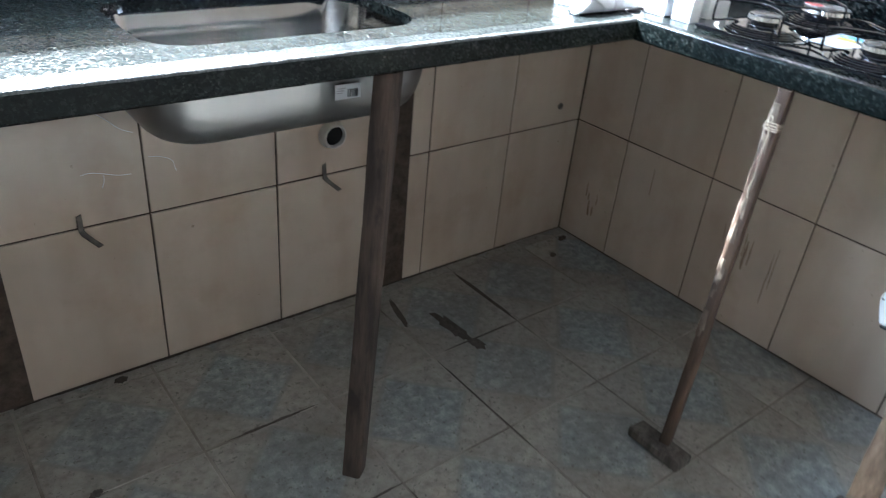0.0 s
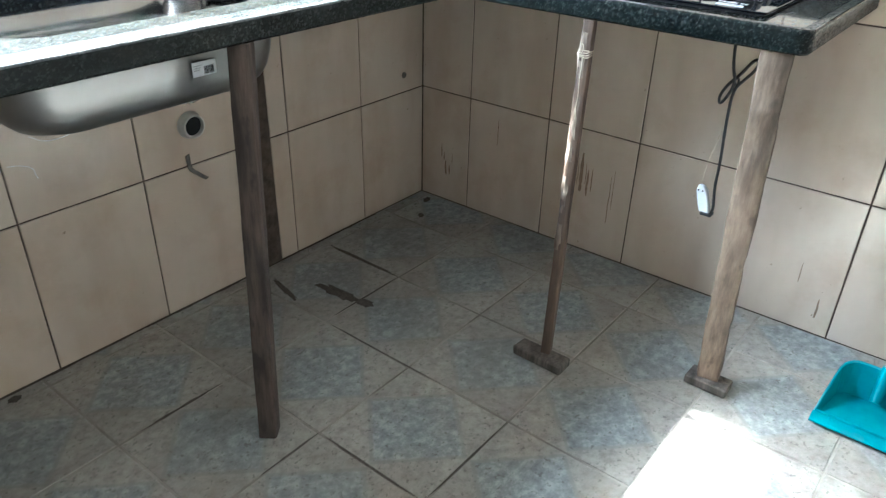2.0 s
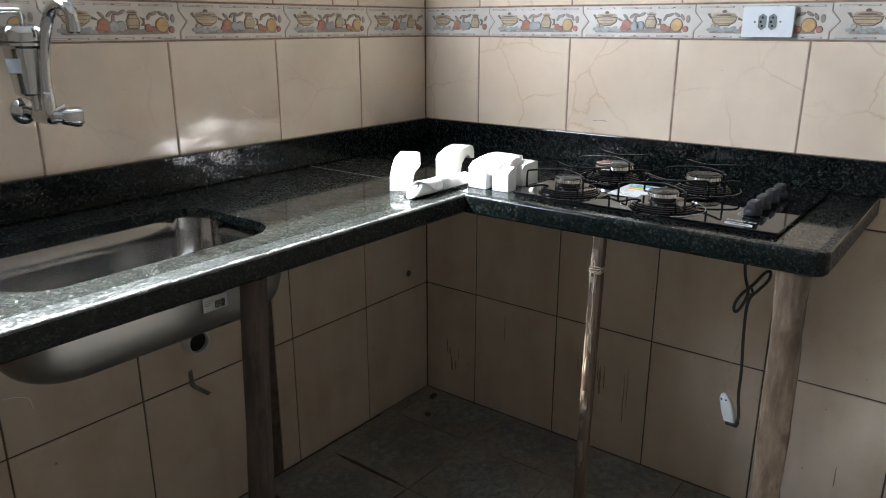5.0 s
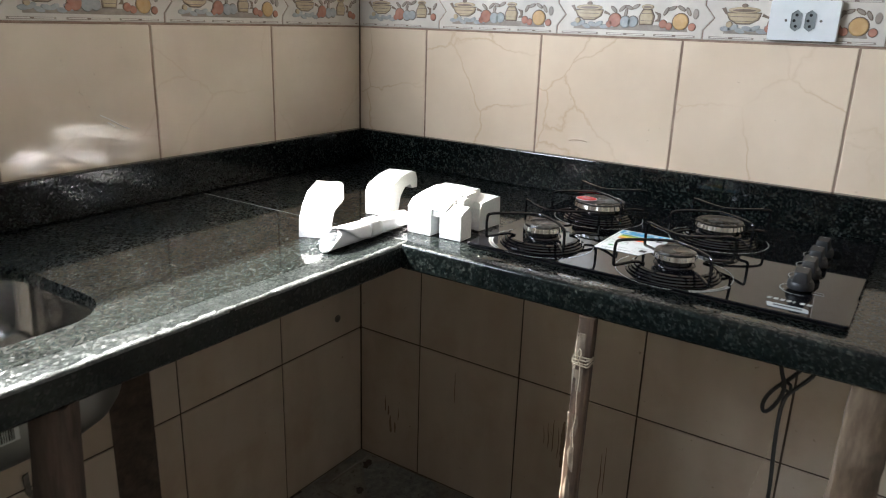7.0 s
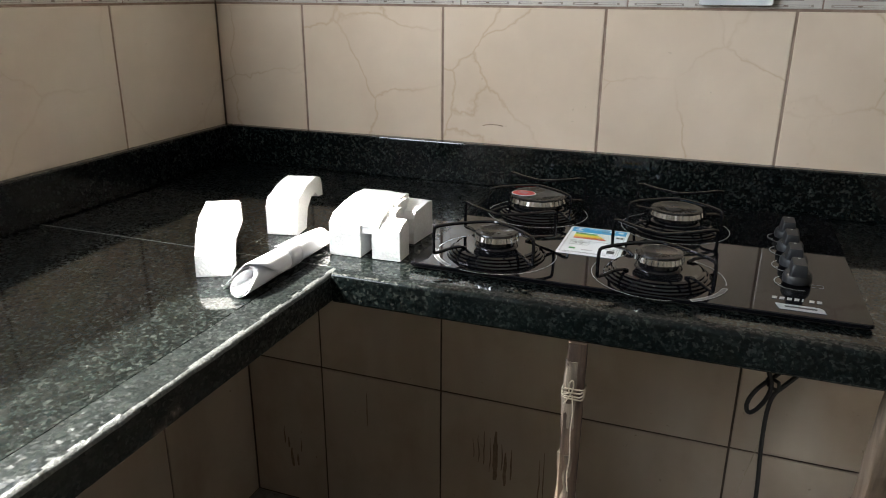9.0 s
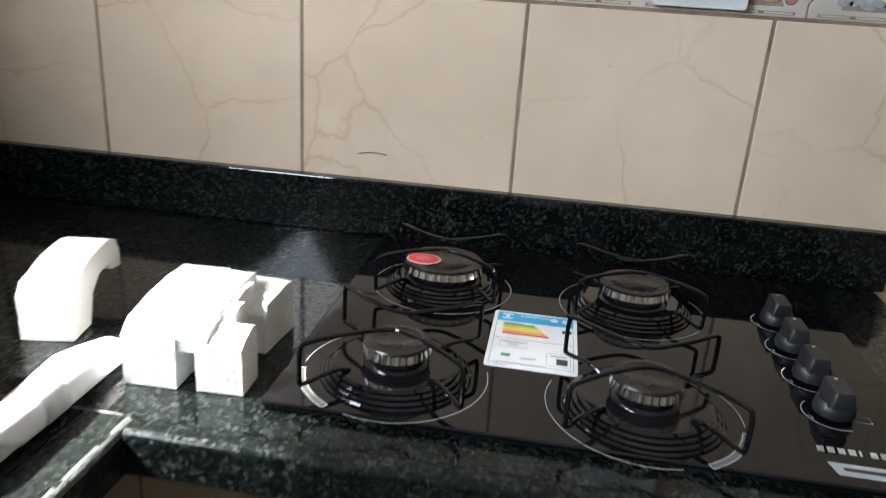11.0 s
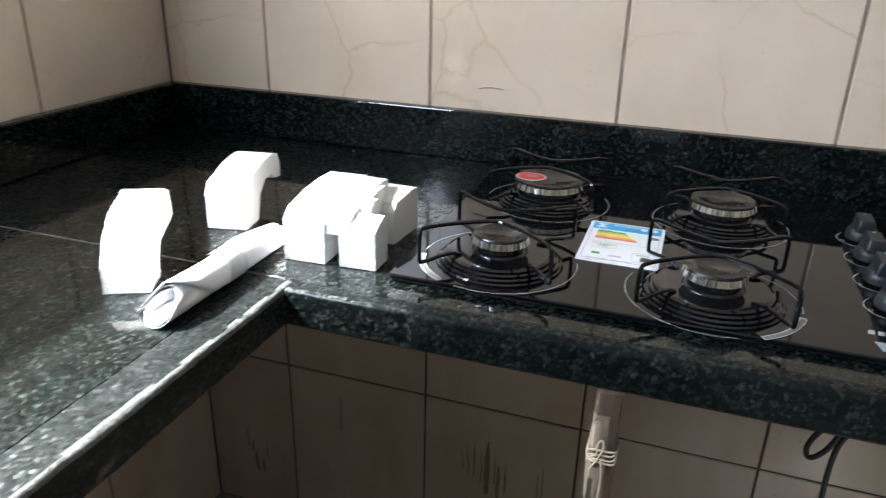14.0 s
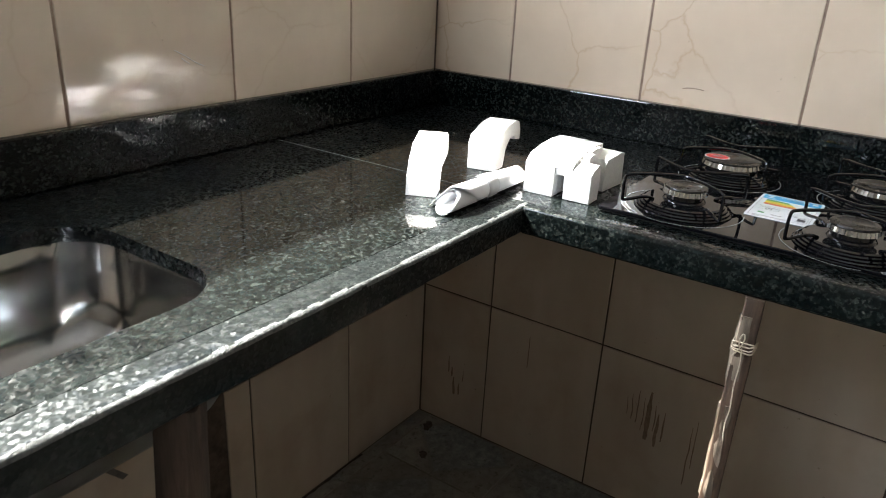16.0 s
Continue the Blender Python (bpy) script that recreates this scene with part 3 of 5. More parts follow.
def faucet():
    t = thing("kitchen_faucet", "chrome wall-mounted tap with filter cartridge and arched spout", "faucet", (-1.245, -0.001, 1.112))
    part("flange", lathe(bmesh.new(), [(0.0, 0), (0.026, 0), (0.026, 0.004), (0.020, 0.010), (0.013, 0.014), (0.0, 0.014)], (-1.245, -0.001, 1.112), 28, (0, -1, 0)), CHROME, t, smooth=True)
    part("body", lathe(bmesh.new(), [(0.0, 0), (0.012, 0), (0.013, 0.03), (0.017, 0.04), (0.017, 0.085), (0.013, 0.093), (0.0, 0.093)], (-1.243, -0.012, 1.110), 24, (0.12, -1, -0.03)), CHROME, t, smooth=True)
    part("filter_neck", lathe(bmesh.new(), [(0.0, 0), (0.011, 0), (0.011, 0.035), (0.0, 0.035)], (-1.243, -0.062, 1.118), 20), CHROME, t, smooth=True)
    housing = part("filter_housing", lathe(bmesh.new(), [(0.0, 0), (0.023, 0), (0.0270, 0.004), (0.0355, 0.085), (0.0410, 0.09), (0.0410, 0.095), (0.0385, 0.097), (0.0415, 0.099), (0.0425, 0.114), (0.036, 0.124), (0.012, 0.129), (0.0, 0.129)], (-1.252, -0.062, 1.146), 36), CHROME, t, "chrome filter cylinder", smooth=True)
    bm = bmesh.new()
    rows = [[bm.verts.new((-1.252 + r * math.cos(radians(a)), -0.062 + r * math.sin(radians(a)), z)) for a in range(-190, -125, 10)] for r, z in ((0.0318, 1.188), (0.0345, 1.214))]
    for k in range(len(rows[0]) - 1):
        bm.faces.new((rows[0][k], rows[0][k + 1], rows[1][k + 1], rows[1][k]))
    part("filter_sticker", bm, SILVER, housing)
    part("filter_pipe", tube(bmesh.new(), soft_path([(-1.250, -0.064, 1.272), (-1.250, -0.064, 1.296), (-1.256, -0.063, 1.299), (-1.298, -0.060, 1.297), (-1.302, -0.060, 1.295), (-1.302, -0.06, 1.278)], 2), 0.0042, 10), CHROME, t, smooth=True)
    pts = soft_path([(-1.240, -0.098, 1.112), (-1.240, -0.098, 1.16), (-1.235, -0.099, 1.23), (-1.221, -0.108, 1.292), (-1.213, -0.138, 1.313), (-1.207, -0.162, 1.300), (-1.206, -0.166, 1.274)], 3)
    spout = part("spout", tube(bmesh.new(), pts, 0.0105, 14), CHROME, t, "arched chrome spout", smooth=True)
    part("aerator", lathe(bmesh.new(), [(0.0, 0), (0.010, 0), (0.0125, 0.003), (0.0125, 0.020), (0.0, 0.020)], (-1.206, -0.166, 1.258), 20), CHROME, spout, smooth=True)
    part("spout_collar", lathe(bmesh.new(), [(0.0, 0), (0.0125, 0), (0.0125, 0.032), (0.0095, 0.036), (0.0, 0.036)], (-1.240, -0.098, 1.118), 20), CHROME, spout, smooth=True)
    bm = bmesh.new()
    rings = []
    m = Matrix.Translation((-1.238, -0.100, 1.108)) @ Vector((0, 0, 1)).rotation_difference(Vector((1, -0.18, -0.10))).to_matrix().to_4x4()
    for s, r, lobe in ((0, 0.012, 0), (0.014, 0.012, 0), (0.018, 0.015, 0.05), (0.045, 0.0185, 0.12), (0.052, 0.017, 0.12), (0.053, 0.009, 0.0)):
        rings.append([m @ Vector((r * (1 + lobe * math.cos(5 * math.tau * k / 40)) * math.cos(math.tau * k / 40), r * (1 + lobe * math.cos(5 * math.tau * k / 40)) * math.sin(math.tau * k / 40), s)) for k in range(40)])
    loft(bm, rings)
    part("handle", bm, CHROME, t, "fluted chrome turn handle", smooth=True)
    part("lever", tube(bmesh.new(), [(-1.232, -0.104, 1.118), (-1.215, -0.108, 1.126)], 0.005, 10), CHROME, t, smooth=True)


faucet()


# ---- props under the worktop ----
def prop_post(name, base, top, w, d, turn, material, label, amount, seed):
    """A rough timber of w by d from base to top."""
    base, top = Vector(base), Vector(top)
    bm = bmesh.new()
    n = 44
    rings = []
    c, s = math.cos(radians(turn)), math.sin(radians(turn))
    for i in range(n + 1):
        p = base.lerp(top, i / n)
        ring = []
        for x, y in rr(-w / 2, w / 2, -d / 2, d / 2, min(w, d) * 0.12, 2):
            q = Vector((p.z * 7 + seed, x * 60, y * 60))
            k = 1 + amount * noise.noise(q) + 0.5 * amount * noise.noise(q * 4)
            ring.append((p.x + (c * x - s * y) * k, p.y + (s * x + c * y) * k, p.z))
        rings.append(ring)
    loft(bm, rings)
    t = thing(name, label, "prop", tuple(base), "timber props under the worktop")
    part("post", bm, material, t, smooth=True)
    return t


prop_post("timber_prop", (-1.202, -0.567, 0.001), (-1.140, -0.538, EDGE - 0.0005), 0.043, 0.040, 38, WOOD_DARK, "dark square timber prop standing under the worktop edge", 0.05, 1.3)

p2 = prop_post("timber_prop", (-0.577, -0.905, 0.0285), (-0.546, -0.903, EDGE - 0.0005), 0.021, 0.024, 8, WOOD_MID, "brown timber prop with pale sunlit bark edge and twine", 0.10, 5.1)
# Pale torn bark; its height range and paleness stand in for a sunlit strip.
bm = bmesh.new()
rings = []
for i in range(420):
    f = 0.36 + 0.61 * i / 419
    x, y, z = -0.577 + 0.031 * f, -0.905 + 0.002 * f, 0.0285 + (EDGE - 0.029) * f
    torn = 0.15 if noise.noise((z * 16, 7, 7)) > 0.34 else 1.0

    def fibre(c):
        return torn * max(0.0, 0.5 + 0.7 * noise.noise((z * 20, c * 3.1, 2)) + 0.35 * noise.noise((z * 70, c * 5.3, 6)))
    rings.append([(x - 0.0085 - 0.0040 * fibre(1), y - 0.004 + 0.003 * noise.noise((z * 30, 9, 4)), z), (x - 0.0098 - 0.0042 * fibre(2), y + 0.003, z), (x - 0.0098 - 0.0030 * fibre(3), y + 0.009, z),
                  (x - 0.0062, y + 0.0114 + 0.0040 * fibre(4), z), (x + 0.001 + 0.004 * noise.noise((z * 36, 3, 3)), y + 0.0112 + 0.0030 * fibre(5), z), (x, y + 0.006, z)])
loft(bm, rings)
part("bark_edge", bm, SUNLIT_BARK, p2, "pale bark edge, lightened as a sunlit strip")
bm = bmesh.new()
for k in range(4):
    z = 0.784 + 0.0032 * k
    ring = rr(-0.0138, 0.0122, -0.0138, 0.0142, 0.005, 4)
    tube(bm, [(-0.5492 + x, -0.9032 + y, z + 0.0025 * math.sin(q * 0.45 + k)) for q, (x, y) in enumerate(ring + ring[:1])], 0.0010, 6)
tube(bm, soft_path([(-0.564, -0.899, 0.790), (-0.566, -0.898, 0.803), (-0.566, -0.903, 0.812), (-0.565, -0.905, 0.800), (-0.565, -0.900, 0.786), (-0.567, -0.894, 0.776)], 2), 0.0009, 6)
tube(bm, soft_path([(-0.564, -0.899, 0.790), (-0.567, -0.893, 0.790), (-0.568, -0.889, 0.784)], 2), 0.0008, 6)
tube(bm, soft_path([(-0.564, -0.903, 0.788), (-0.567, -0.906, 0.765), (-0.5675, -0.904, 0.735), (-0.569, -0.907, 0.700), (-0.570, -0.904, 0.675), (-0.571, -0.907, 0.650)], 3), 0.0008, 6)
part("twine", bm, STRING, p2, "knotted pale twine", smooth=True)
bm = jitter(box(bmesh.new(), -0.612, -0.560, -0.966, -0.826, 0.001, 0.028, 0.003, 1), 0.003, 45)
solid("foot_board", bm, WOOD_GREY, "dark scrap board lying under a timber prop", "board", "foot boards")

p3 = prop_post("timber_prop", (-0.400, -1.262, 0.0265), (-0.530, -1.272, EDGE - 0.0005), 0.028, 0.054, 10, WOOD_PALE, "pale wide timber prop leaning under the worktop corner", 0.16, 8.4)
bm = jitter(box(bmesh.new(), -0.430, -0.376, -1.318, -1.215, 0.001, 0.026, 0.003, 1), 0.003, 36, 4)
solid("foot_board", bm, WOOD_GREY, "short brown scrap board under a timber prop", "board", "foot boards")

# ---- fittings on the walls ----
t = thing("drain_outlet", "white plastic drain outlet in the tiled wall", "drain pipe", (-0.936, -0.001, 0.524))
part("collar", lathe(bmesh.new(), [(0.026, 0.0), (0.036, 0.0), (0.036, 0.003), (0.033, 0.008), (0.031, 0.022), (0.0275, 0.024), (0.0255, 0.022), (0.0255, 0.004)], (-0.932, -0.0005, 0.514), 36, (0, -1, 0)), PVC, t, smooth=True)
# Black disc closes the collar in place of a shaded bore.
part("bore", lathe(bmesh.new(), [(0.0, 0.002), (0.0253, 0.002), (0.0253, 0.012), (0.0, 0.0115)], (-0.932, -0.0005, 0.514), 30, (0, -1, 0)), HOLE_SHADE, t, "black disc standing in for the shaded bore")


def clip_strip(x):
    bm = bmesh.new()
    path = [(0.0, -0.001, 0.437), (0.0, -0.003, 0.418), (0.0, -0.005, 0.402), (0.003, -0.009, 0.395), (0.015, -0.021, 0.383), (0.028, -0.033, 0.371)]
    rings = [[(x + px - 0.0055, py, pz - 0.002), (x + px + 0.0055, py, pz + 0.002), (x + px + 0.0055, py - 0.0018, pz + 0.002), (x + px - 0.0055, py - 0.0018, pz - 0.002)] for px, py, pz in path]
    loft(bm, rings)
    solid("wall_clip", bm, GREY_METAL, "bent tarnished metal strip sticking out of the tile joint", "clip", "metal clips in the wall")


clip_strip(-0.953)
clip_strip(-1.537)
solid("screw_plug", lathe(bmesh.new(), [(0.0, 0), (0.0105, 0), (0.0105, 0.002), (0.0075, 0.003), (0.006, 0.0005), (0.0, 0.0005)], (-0.10, -0.0005, 0.465), 18, (0, -1, 0)), GREY_METAL,
      "small grey wall plug in a tile", "wall plug", smooth=True)

t = thing("pipe_stub", "white plastic threaded pipe stub on the tiled wall", "pipe stub", (-0.001, -1.568, 0.76))
part("rose", lathe(bmesh.new(), [(0.0, 0), (0.018, 0), (0.018, 0.003), (0.012, 0.006), (0.0, 0.006)], (-0.0005, -1.572, 0.742), 24, (-1, 0, 0)), PVC, t, smooth=True)
part("stub", tube(bmesh.new(), soft_path([(-0.004, -1.572, 0.742), (-0.018, -1.572, 0.750), (-0.022, -1.572, 0.772), (-0.024, -1.572, 0.800)], 2), 0.0075, 14), WHITE_PLASTIC, t, smooth=True)
part("mouth", lathe(bmesh.new(), [(0.0045, 0.001), (0.0090, 0.0), (0.0090, 0.006), (0.0065, 0.0075), (0.0045, 0.005), (0.0, 0.005)], (-0.024, -1.572, 0.797), 18, (-0.1, 0.08, 1)), PVC, t, smooth=True)


def outlet():
    t = thing("power_outlet", "white double power outlet plate on the tiled border", "outlet", (-0.006, -1.037, 1.279))
    bm = bmesh.new()
    pts = rr(-1.095, -0.980, 1.2445, 1.3135, 0.004, 3)
    loft(bm, [[(-0.004, y, z) for y, z in pts], [(-0.011, y, z) for y, z in pts], [(-0.0135, y * 0.985 - 1.0375 * 0.015, z * 0.985 + 1.279 * 0.015) for y, z in pts]])
    plate = part("plate", bm, WHITE_PLASTIC, t, smooth=True)
    for cy in (-1.026, -1.049):
        bm = bmesh.new()
        hexa = [(cy + dy, 1.279 + dz) for dy, dz in ((-0.0088, -0.012), (0, -0.0185), (0.0088, -0.012), (0.0088, 0.012), (0, 0.0185), (-0.0088, 0.012))]
        inner = [(cy + (y - cy) * 0.86, 1.279 + (z - 1.279) * 0.9) for y, z in hexa]
        loft(bm, [[(-0.0134, y, z) for y, z in hexa], [(-0.0150, y, z) for y, z in hexa], [(-0.0146, y, z) for y, z in inner], [(-0.0138, y, z) for y, z in inner]])
        s = part("socket", bm, SOCKET, t, "grey hexagonal socket")
        for dz, dy in ((0.0095, 0), (0, 0.0035), (-0.0095, 0)):
            part("pin_hole", lathe(bmesh.new(), [(0.0, 0), (0.0026, 0), (0.0026, 0.0004), (0.0, 0.0004)], (-0.0142, cy + dy, 1.279 + dz), 12, (-1, 0, 0)), HOLE_SHADE, s)
    for cy in (-1.009, -1.066):
        part("screw", lathe(bmesh.new(), [(0.0, 0), (0.0024, 0), (0.0020, 0.0008), (0.0, 0.001)], (-0.0134, cy, 1.279), 12, (-1, 0, 0)), GREY_METAL, t)


outlet()

# ---- cooktop ----
GX0, GX1, GY0, GY1, GZ = -0.496, -0.045, -1.228, -0.655, 0.9085
cooktop = thing("gas_cooktop", "black glass four-burner gas cooktop set into granite", "cooktop", (-0.27, -0.94, TOP))
bm = bmesh.new()
o = rr(GX0, GX1, GY0, GY1, 0.006, 4)
i1 = rr(GX0 + 0.0015, GX1 - 0.0015, GY0 + 0.0015, GY1 - 0.0015, 0.005, 4)
i0 = rr(GX0 + 0.004, GX1 - 0.004, GY0 + 0.004, GY1 - 0.004, 0.004, 4)
loft(bm, [[(x, y, TOP + 0.0035) for x, y in o], [(x, y, GZ - 0.0012) for x, y in o], [(x, y, GZ) for x, y in i1]])
part("glass_top", bm, GLASS_BLACK, cooktop, "black tempered glass top")
part("underframe", prism(bmesh.new(), i0, TOP + 0.0004, TOP + 0.0033), RUBBER_AND_SHADE, cooktop)


def arc_strip(bm, cx, cy, r, a0, a1, w, z, n=40):
    vs = []
    for i in range(n + 1):
        a = radians(a0 + (a1 - a0) * i / n)
        vs.append([bm.verts.new((cx + q * math.cos(a), cy + q * math.sin(a), z)) for q in (r - w / 2, r + w / 2)])
    for a, b in zip(vs, vs[1:]):
        bm.faces.new((a[0], b[0], b[1], a[1]))
    return bm


def burner(cx, cy, cap_r, ring_r, sticker=False):
    k = ring_r / 0.083
    pan = [(0.069, 0.0), (0.0705, 0.0012), (0.069, 0.0028), (0.0662, 0.0028), (0.0672, 0.0045), (0.065, 0.0062), (0.0622, 0.0062), (0.0632, 0.0080), (0.061, 0.0096), (0.0582, 0.0096), (0.059, 0.0112), (0.0555, 0.0126), (0.049, 0.0126), (0.0, 0.0126)]
    bowl = part("burner", lathe(bmesh.new(), [(r * k, z) for r, z in pan], (cx, cy, GZ + 0.0002), 84), ENAMEL, cooktop, "ribbed black enamel burner pan")
    part("burner_neck", lathe(bmesh.new(), [(cap_r * 0.98, 0.0128), (cap_r * 0.94, 0.0150), (cap_r * 0.84, 0.0165), (cap_r * 0.80, 0.0231), (0, 0.0231)], (cx, cy, GZ), 40), ENAMEL, bowl, smooth=True)
    crown = bmesh.new()
    rings = []
    for r, z, cut in ((0.84, 0.0232, 0), (1.03, 0.0240, 1), (0.985, 0.0312, 1), (0.95, 0.0315, 0)):
        rings.append([(cx + cap_r * (r - 0.022 * cut * (a % 4 == 0)) * math.cos(a * math.tau / 96), cy + cap_r * (r - 0.022 * cut * (a % 4 == 0)) * math.sin(a * math.tau / 96), GZ + z) for a in range(96)])
    part("flame_ring", loft(crown, rings), FLAME, bowl, "bright slotted flame ring")
    cap = part("burner_cap", lathe(bmesh.new(), [(cap_r * 0.96, 0.0317), (cap_r * 0.985, 0.0326), (cap_r * 0.95, 0.0342), (cap_r * 0.74, 0.0350), (cap_r * 0.70, 0.0340), (0, 0.0338)], (cx, cy, GZ), 44), CAP, bowl, "brown-black burner cap", smooth=True)
    if sticker:
        st = part("round_sticker", prism(bmesh.new(), [(cx - 0.010 + 0.0175 * math.cos(a * math.tau / 36), cy + 0.023 + 0.0205 * math.sin(a * math.tau / 36)) for a in range(36)], GZ + 0.0351, GZ + 0.0355), CARD, cap)
        part("sticker_face", flat(bmesh.new(), [(cx - 0.010 + 0.0158 * math.cos(a * math.tau / 36), cy + 0.023 + 0.0188 * math.sin(a * math.tau / 36)) for a in range(36)], GZ + 0.0358), RED, cap, "red oval sticker")
        bm = bmesh.new()
        for j in range(3):
            w = (0.007, 0.010, 0.007)[j]
            flat(bm, [(cx - 0.0055 - 0.0045 * j, cy + 0.023 - w), (cx - 0.0035 - 0.0045 * j, cy + 0.023 - w), (cx - 0.0035 - 0.0045 * j, cy + 0.023 + w), (cx - 0.0055 - 0.0045 * j, cy + 0.023 + w)], GZ + 0.0361)
        part("sticker_print", bm, TAPE, cap)
    # wire pan support: two bent rods
    sup = thing("pan_support", "black enamelled wire pan support on the cooktop", "pan support", (cx, cy, GZ + 0.01), "pan supports")
    for sgn in (-1, 1):
        z0, z1 = GZ + 0.012, GZ + 0.0525
        w = 0.069 * k
        pts = [(0.030, 0.036, GZ + 0.0130), (0.040, 0.046, z0 + 0.006), (0.066, w, z0), (0.068, w + 0.001, z0 + 0.004), (0.068, w + 0.001, z1 - 0.005), (0.065, w - 0.002, z1), (0.040, 0.040, z1), (0.022, 0.012, z1),
               (0.018, 0.0, z1), (0.022, -0.012, z1), (0.040, -0.040, z1), (0.065, -w + 0.002, z1), (0.068, -w - 0.001, z1 - 0.005), (0.068, -w - 0.001, z0 + 0.004), (0.066, -w, z0), (0.040, -0.046, z0 + 0.006), (0.030, -0.036, GZ + 0.0130)]
        bm = tube(bmesh.new(), soft_path([(cx + sgn * a * k, cy + b, z) for a, b, z in pts], 2), 0.0023, 8)
        part("rod", bm, ENAMEL, sup, smooth=True)
    ring = bmesh.new()
    arcs = ((40, 300),) if cx > -0.3 else (((162, 285), (25, 92)) if cy > -0.9 else ((70, 196), (265, 335)))
    for a0, a1 in arcs:
        arc_strip(ring, cx, cy, ring_r + 0.003, a0, a1, 0.0007, GZ + 0.0006)
    part("printed_ring", ring, PRINT, cooktop)
    if cx < -0.3:
        slot = bmesh.new()
        a0, a1 = (100, 148) if cy > -0.9 else (212, 258)
        arc_strip(slot, cx, cy, ring_r + 0.0005, a0, a1, 0.0009, GZ + 0.0006, 14)
        arc_strip(slot, cx, cy, ring_r + 0.0065, a0, a1, 0.0009, GZ + 0.0006, 14)
        for a in (a0, a1):
            arc_strip(slot, cx, cy, ring_r + 0.0035, a, a + 0.8, 0.006, GZ + 0.0006, 1)
        part("printed_ring", slot, PRINT, cooktop)
        # Grey fill between the slot outlines imitates glare on the glass.
        part("slot_glare", arc_strip(bmesh.new(), cx, cy, ring_r + 0.0035, a0 + 1.5, a1 - 1, 0.0046, GZ + 0.0005, 14), GLARE_GREY, cooktop, "grey fill standing in for glare in the printed slot")


burner(-0.196, -0.765, 0.0475, 0.080, True)
burner(-0.197, -0.989, 0.0405, 0.080)
burner(-0.417, -0.757, 0.0315, 0.083)
burner(-0.424, -0.982, 0.0315, 0.083)


def knob(x, y):
    k = part("knob", lathe(bmesh.new(), [(0.0, 0.003), (0.0172, 0.003), (0.0180, 0.006), (0.0174, 0.012), (0.0150, 0.0165), (0.0, 0.016)], (x, y, GZ), 30), KNOB, cooktop, "charcoal plastic control knob", smooth=True)
    bm = bmesh.new()
    rings = []
    for z, L, w in ((0.0145, 0.0170, 0.0112), (0.018, 0.0172, 0.0102), (0.0290, 0.0172, 0.0086), (0.0304, 0.0162, 0.0076)):
        rings.append([(x + px, y + py, GZ + z) for px, py in rr(-L, L, -w, w, w * 0.25, 3)])
    loft(bm, rings)
    part("grip", bm, KNOB, k, smooth=True)
    part("pointer", box(bmesh.new(), x + 0.0105, x + 0.013, y - 0.0015, y + 0.0015, GZ + 0.0305, GZ + 0.0308), PRINT, k)
    bm = bmesh.new()
    arc_strip(bm, x, y, 0.0262, 45, 200, 0.0009, GZ + 0.0006, 24)
    arc_strip(bm, x - 0.010, y + 0.022, 0.0025, 0, 360, 0.0008, GZ + 0.0006, 14)
    part("knob_scale", bm, PRINT, cooktop)


for kx in (-0.190, -0.256, -0.322, -0.387):
    knob(kx, -1.153)

for k in range(7):
    y = -1.121 - 0.0084 * k
    w = 0.0068 if k not in (4, ) else 0.003
    bm = prism(bmesh.new(), [(-0.4512, y), (-0.4430, y - 0.0012), (-0.4430, y - w), (-0.4512, y - w + 0.0012)], GZ + 0.0003, GZ + 0.0006)
    part("maker_mark", bm, MARK, cooktop, "pale slanted mark")
badge = part("badge", prism(bmesh.new(), [(-0.4825, -1.128), (-0.466, -1.124), (-0.466, -1.172), (-0.470, -1.177), (-0.4825, -1.179)], GZ + 0.0003, GZ + 0.0008), SILVER, cooktop, "silver slanted badge")
part("badge_mark", box(bmesh.new(), -0.4765, -0.4720, -1.170, -1.134, GZ + 0.0010, GZ + 0.0012), INK, badge)
bm = bmesh.new()
for x0, x1, y0, y1 in ((-0.386, -0.3855, -1.185, -1.170), (-0.3955, -0.395, -1.185, -1.170), (-0.395, -0.386, -1.1705, -1.170), (-0.395, -0.386, -1.185, -1.1845)):
    box(bm, x0, x1, y0, y1, GZ + 0.0003, GZ + 0.0005)
part("symbol", bm, INK_GREY, cooktop)


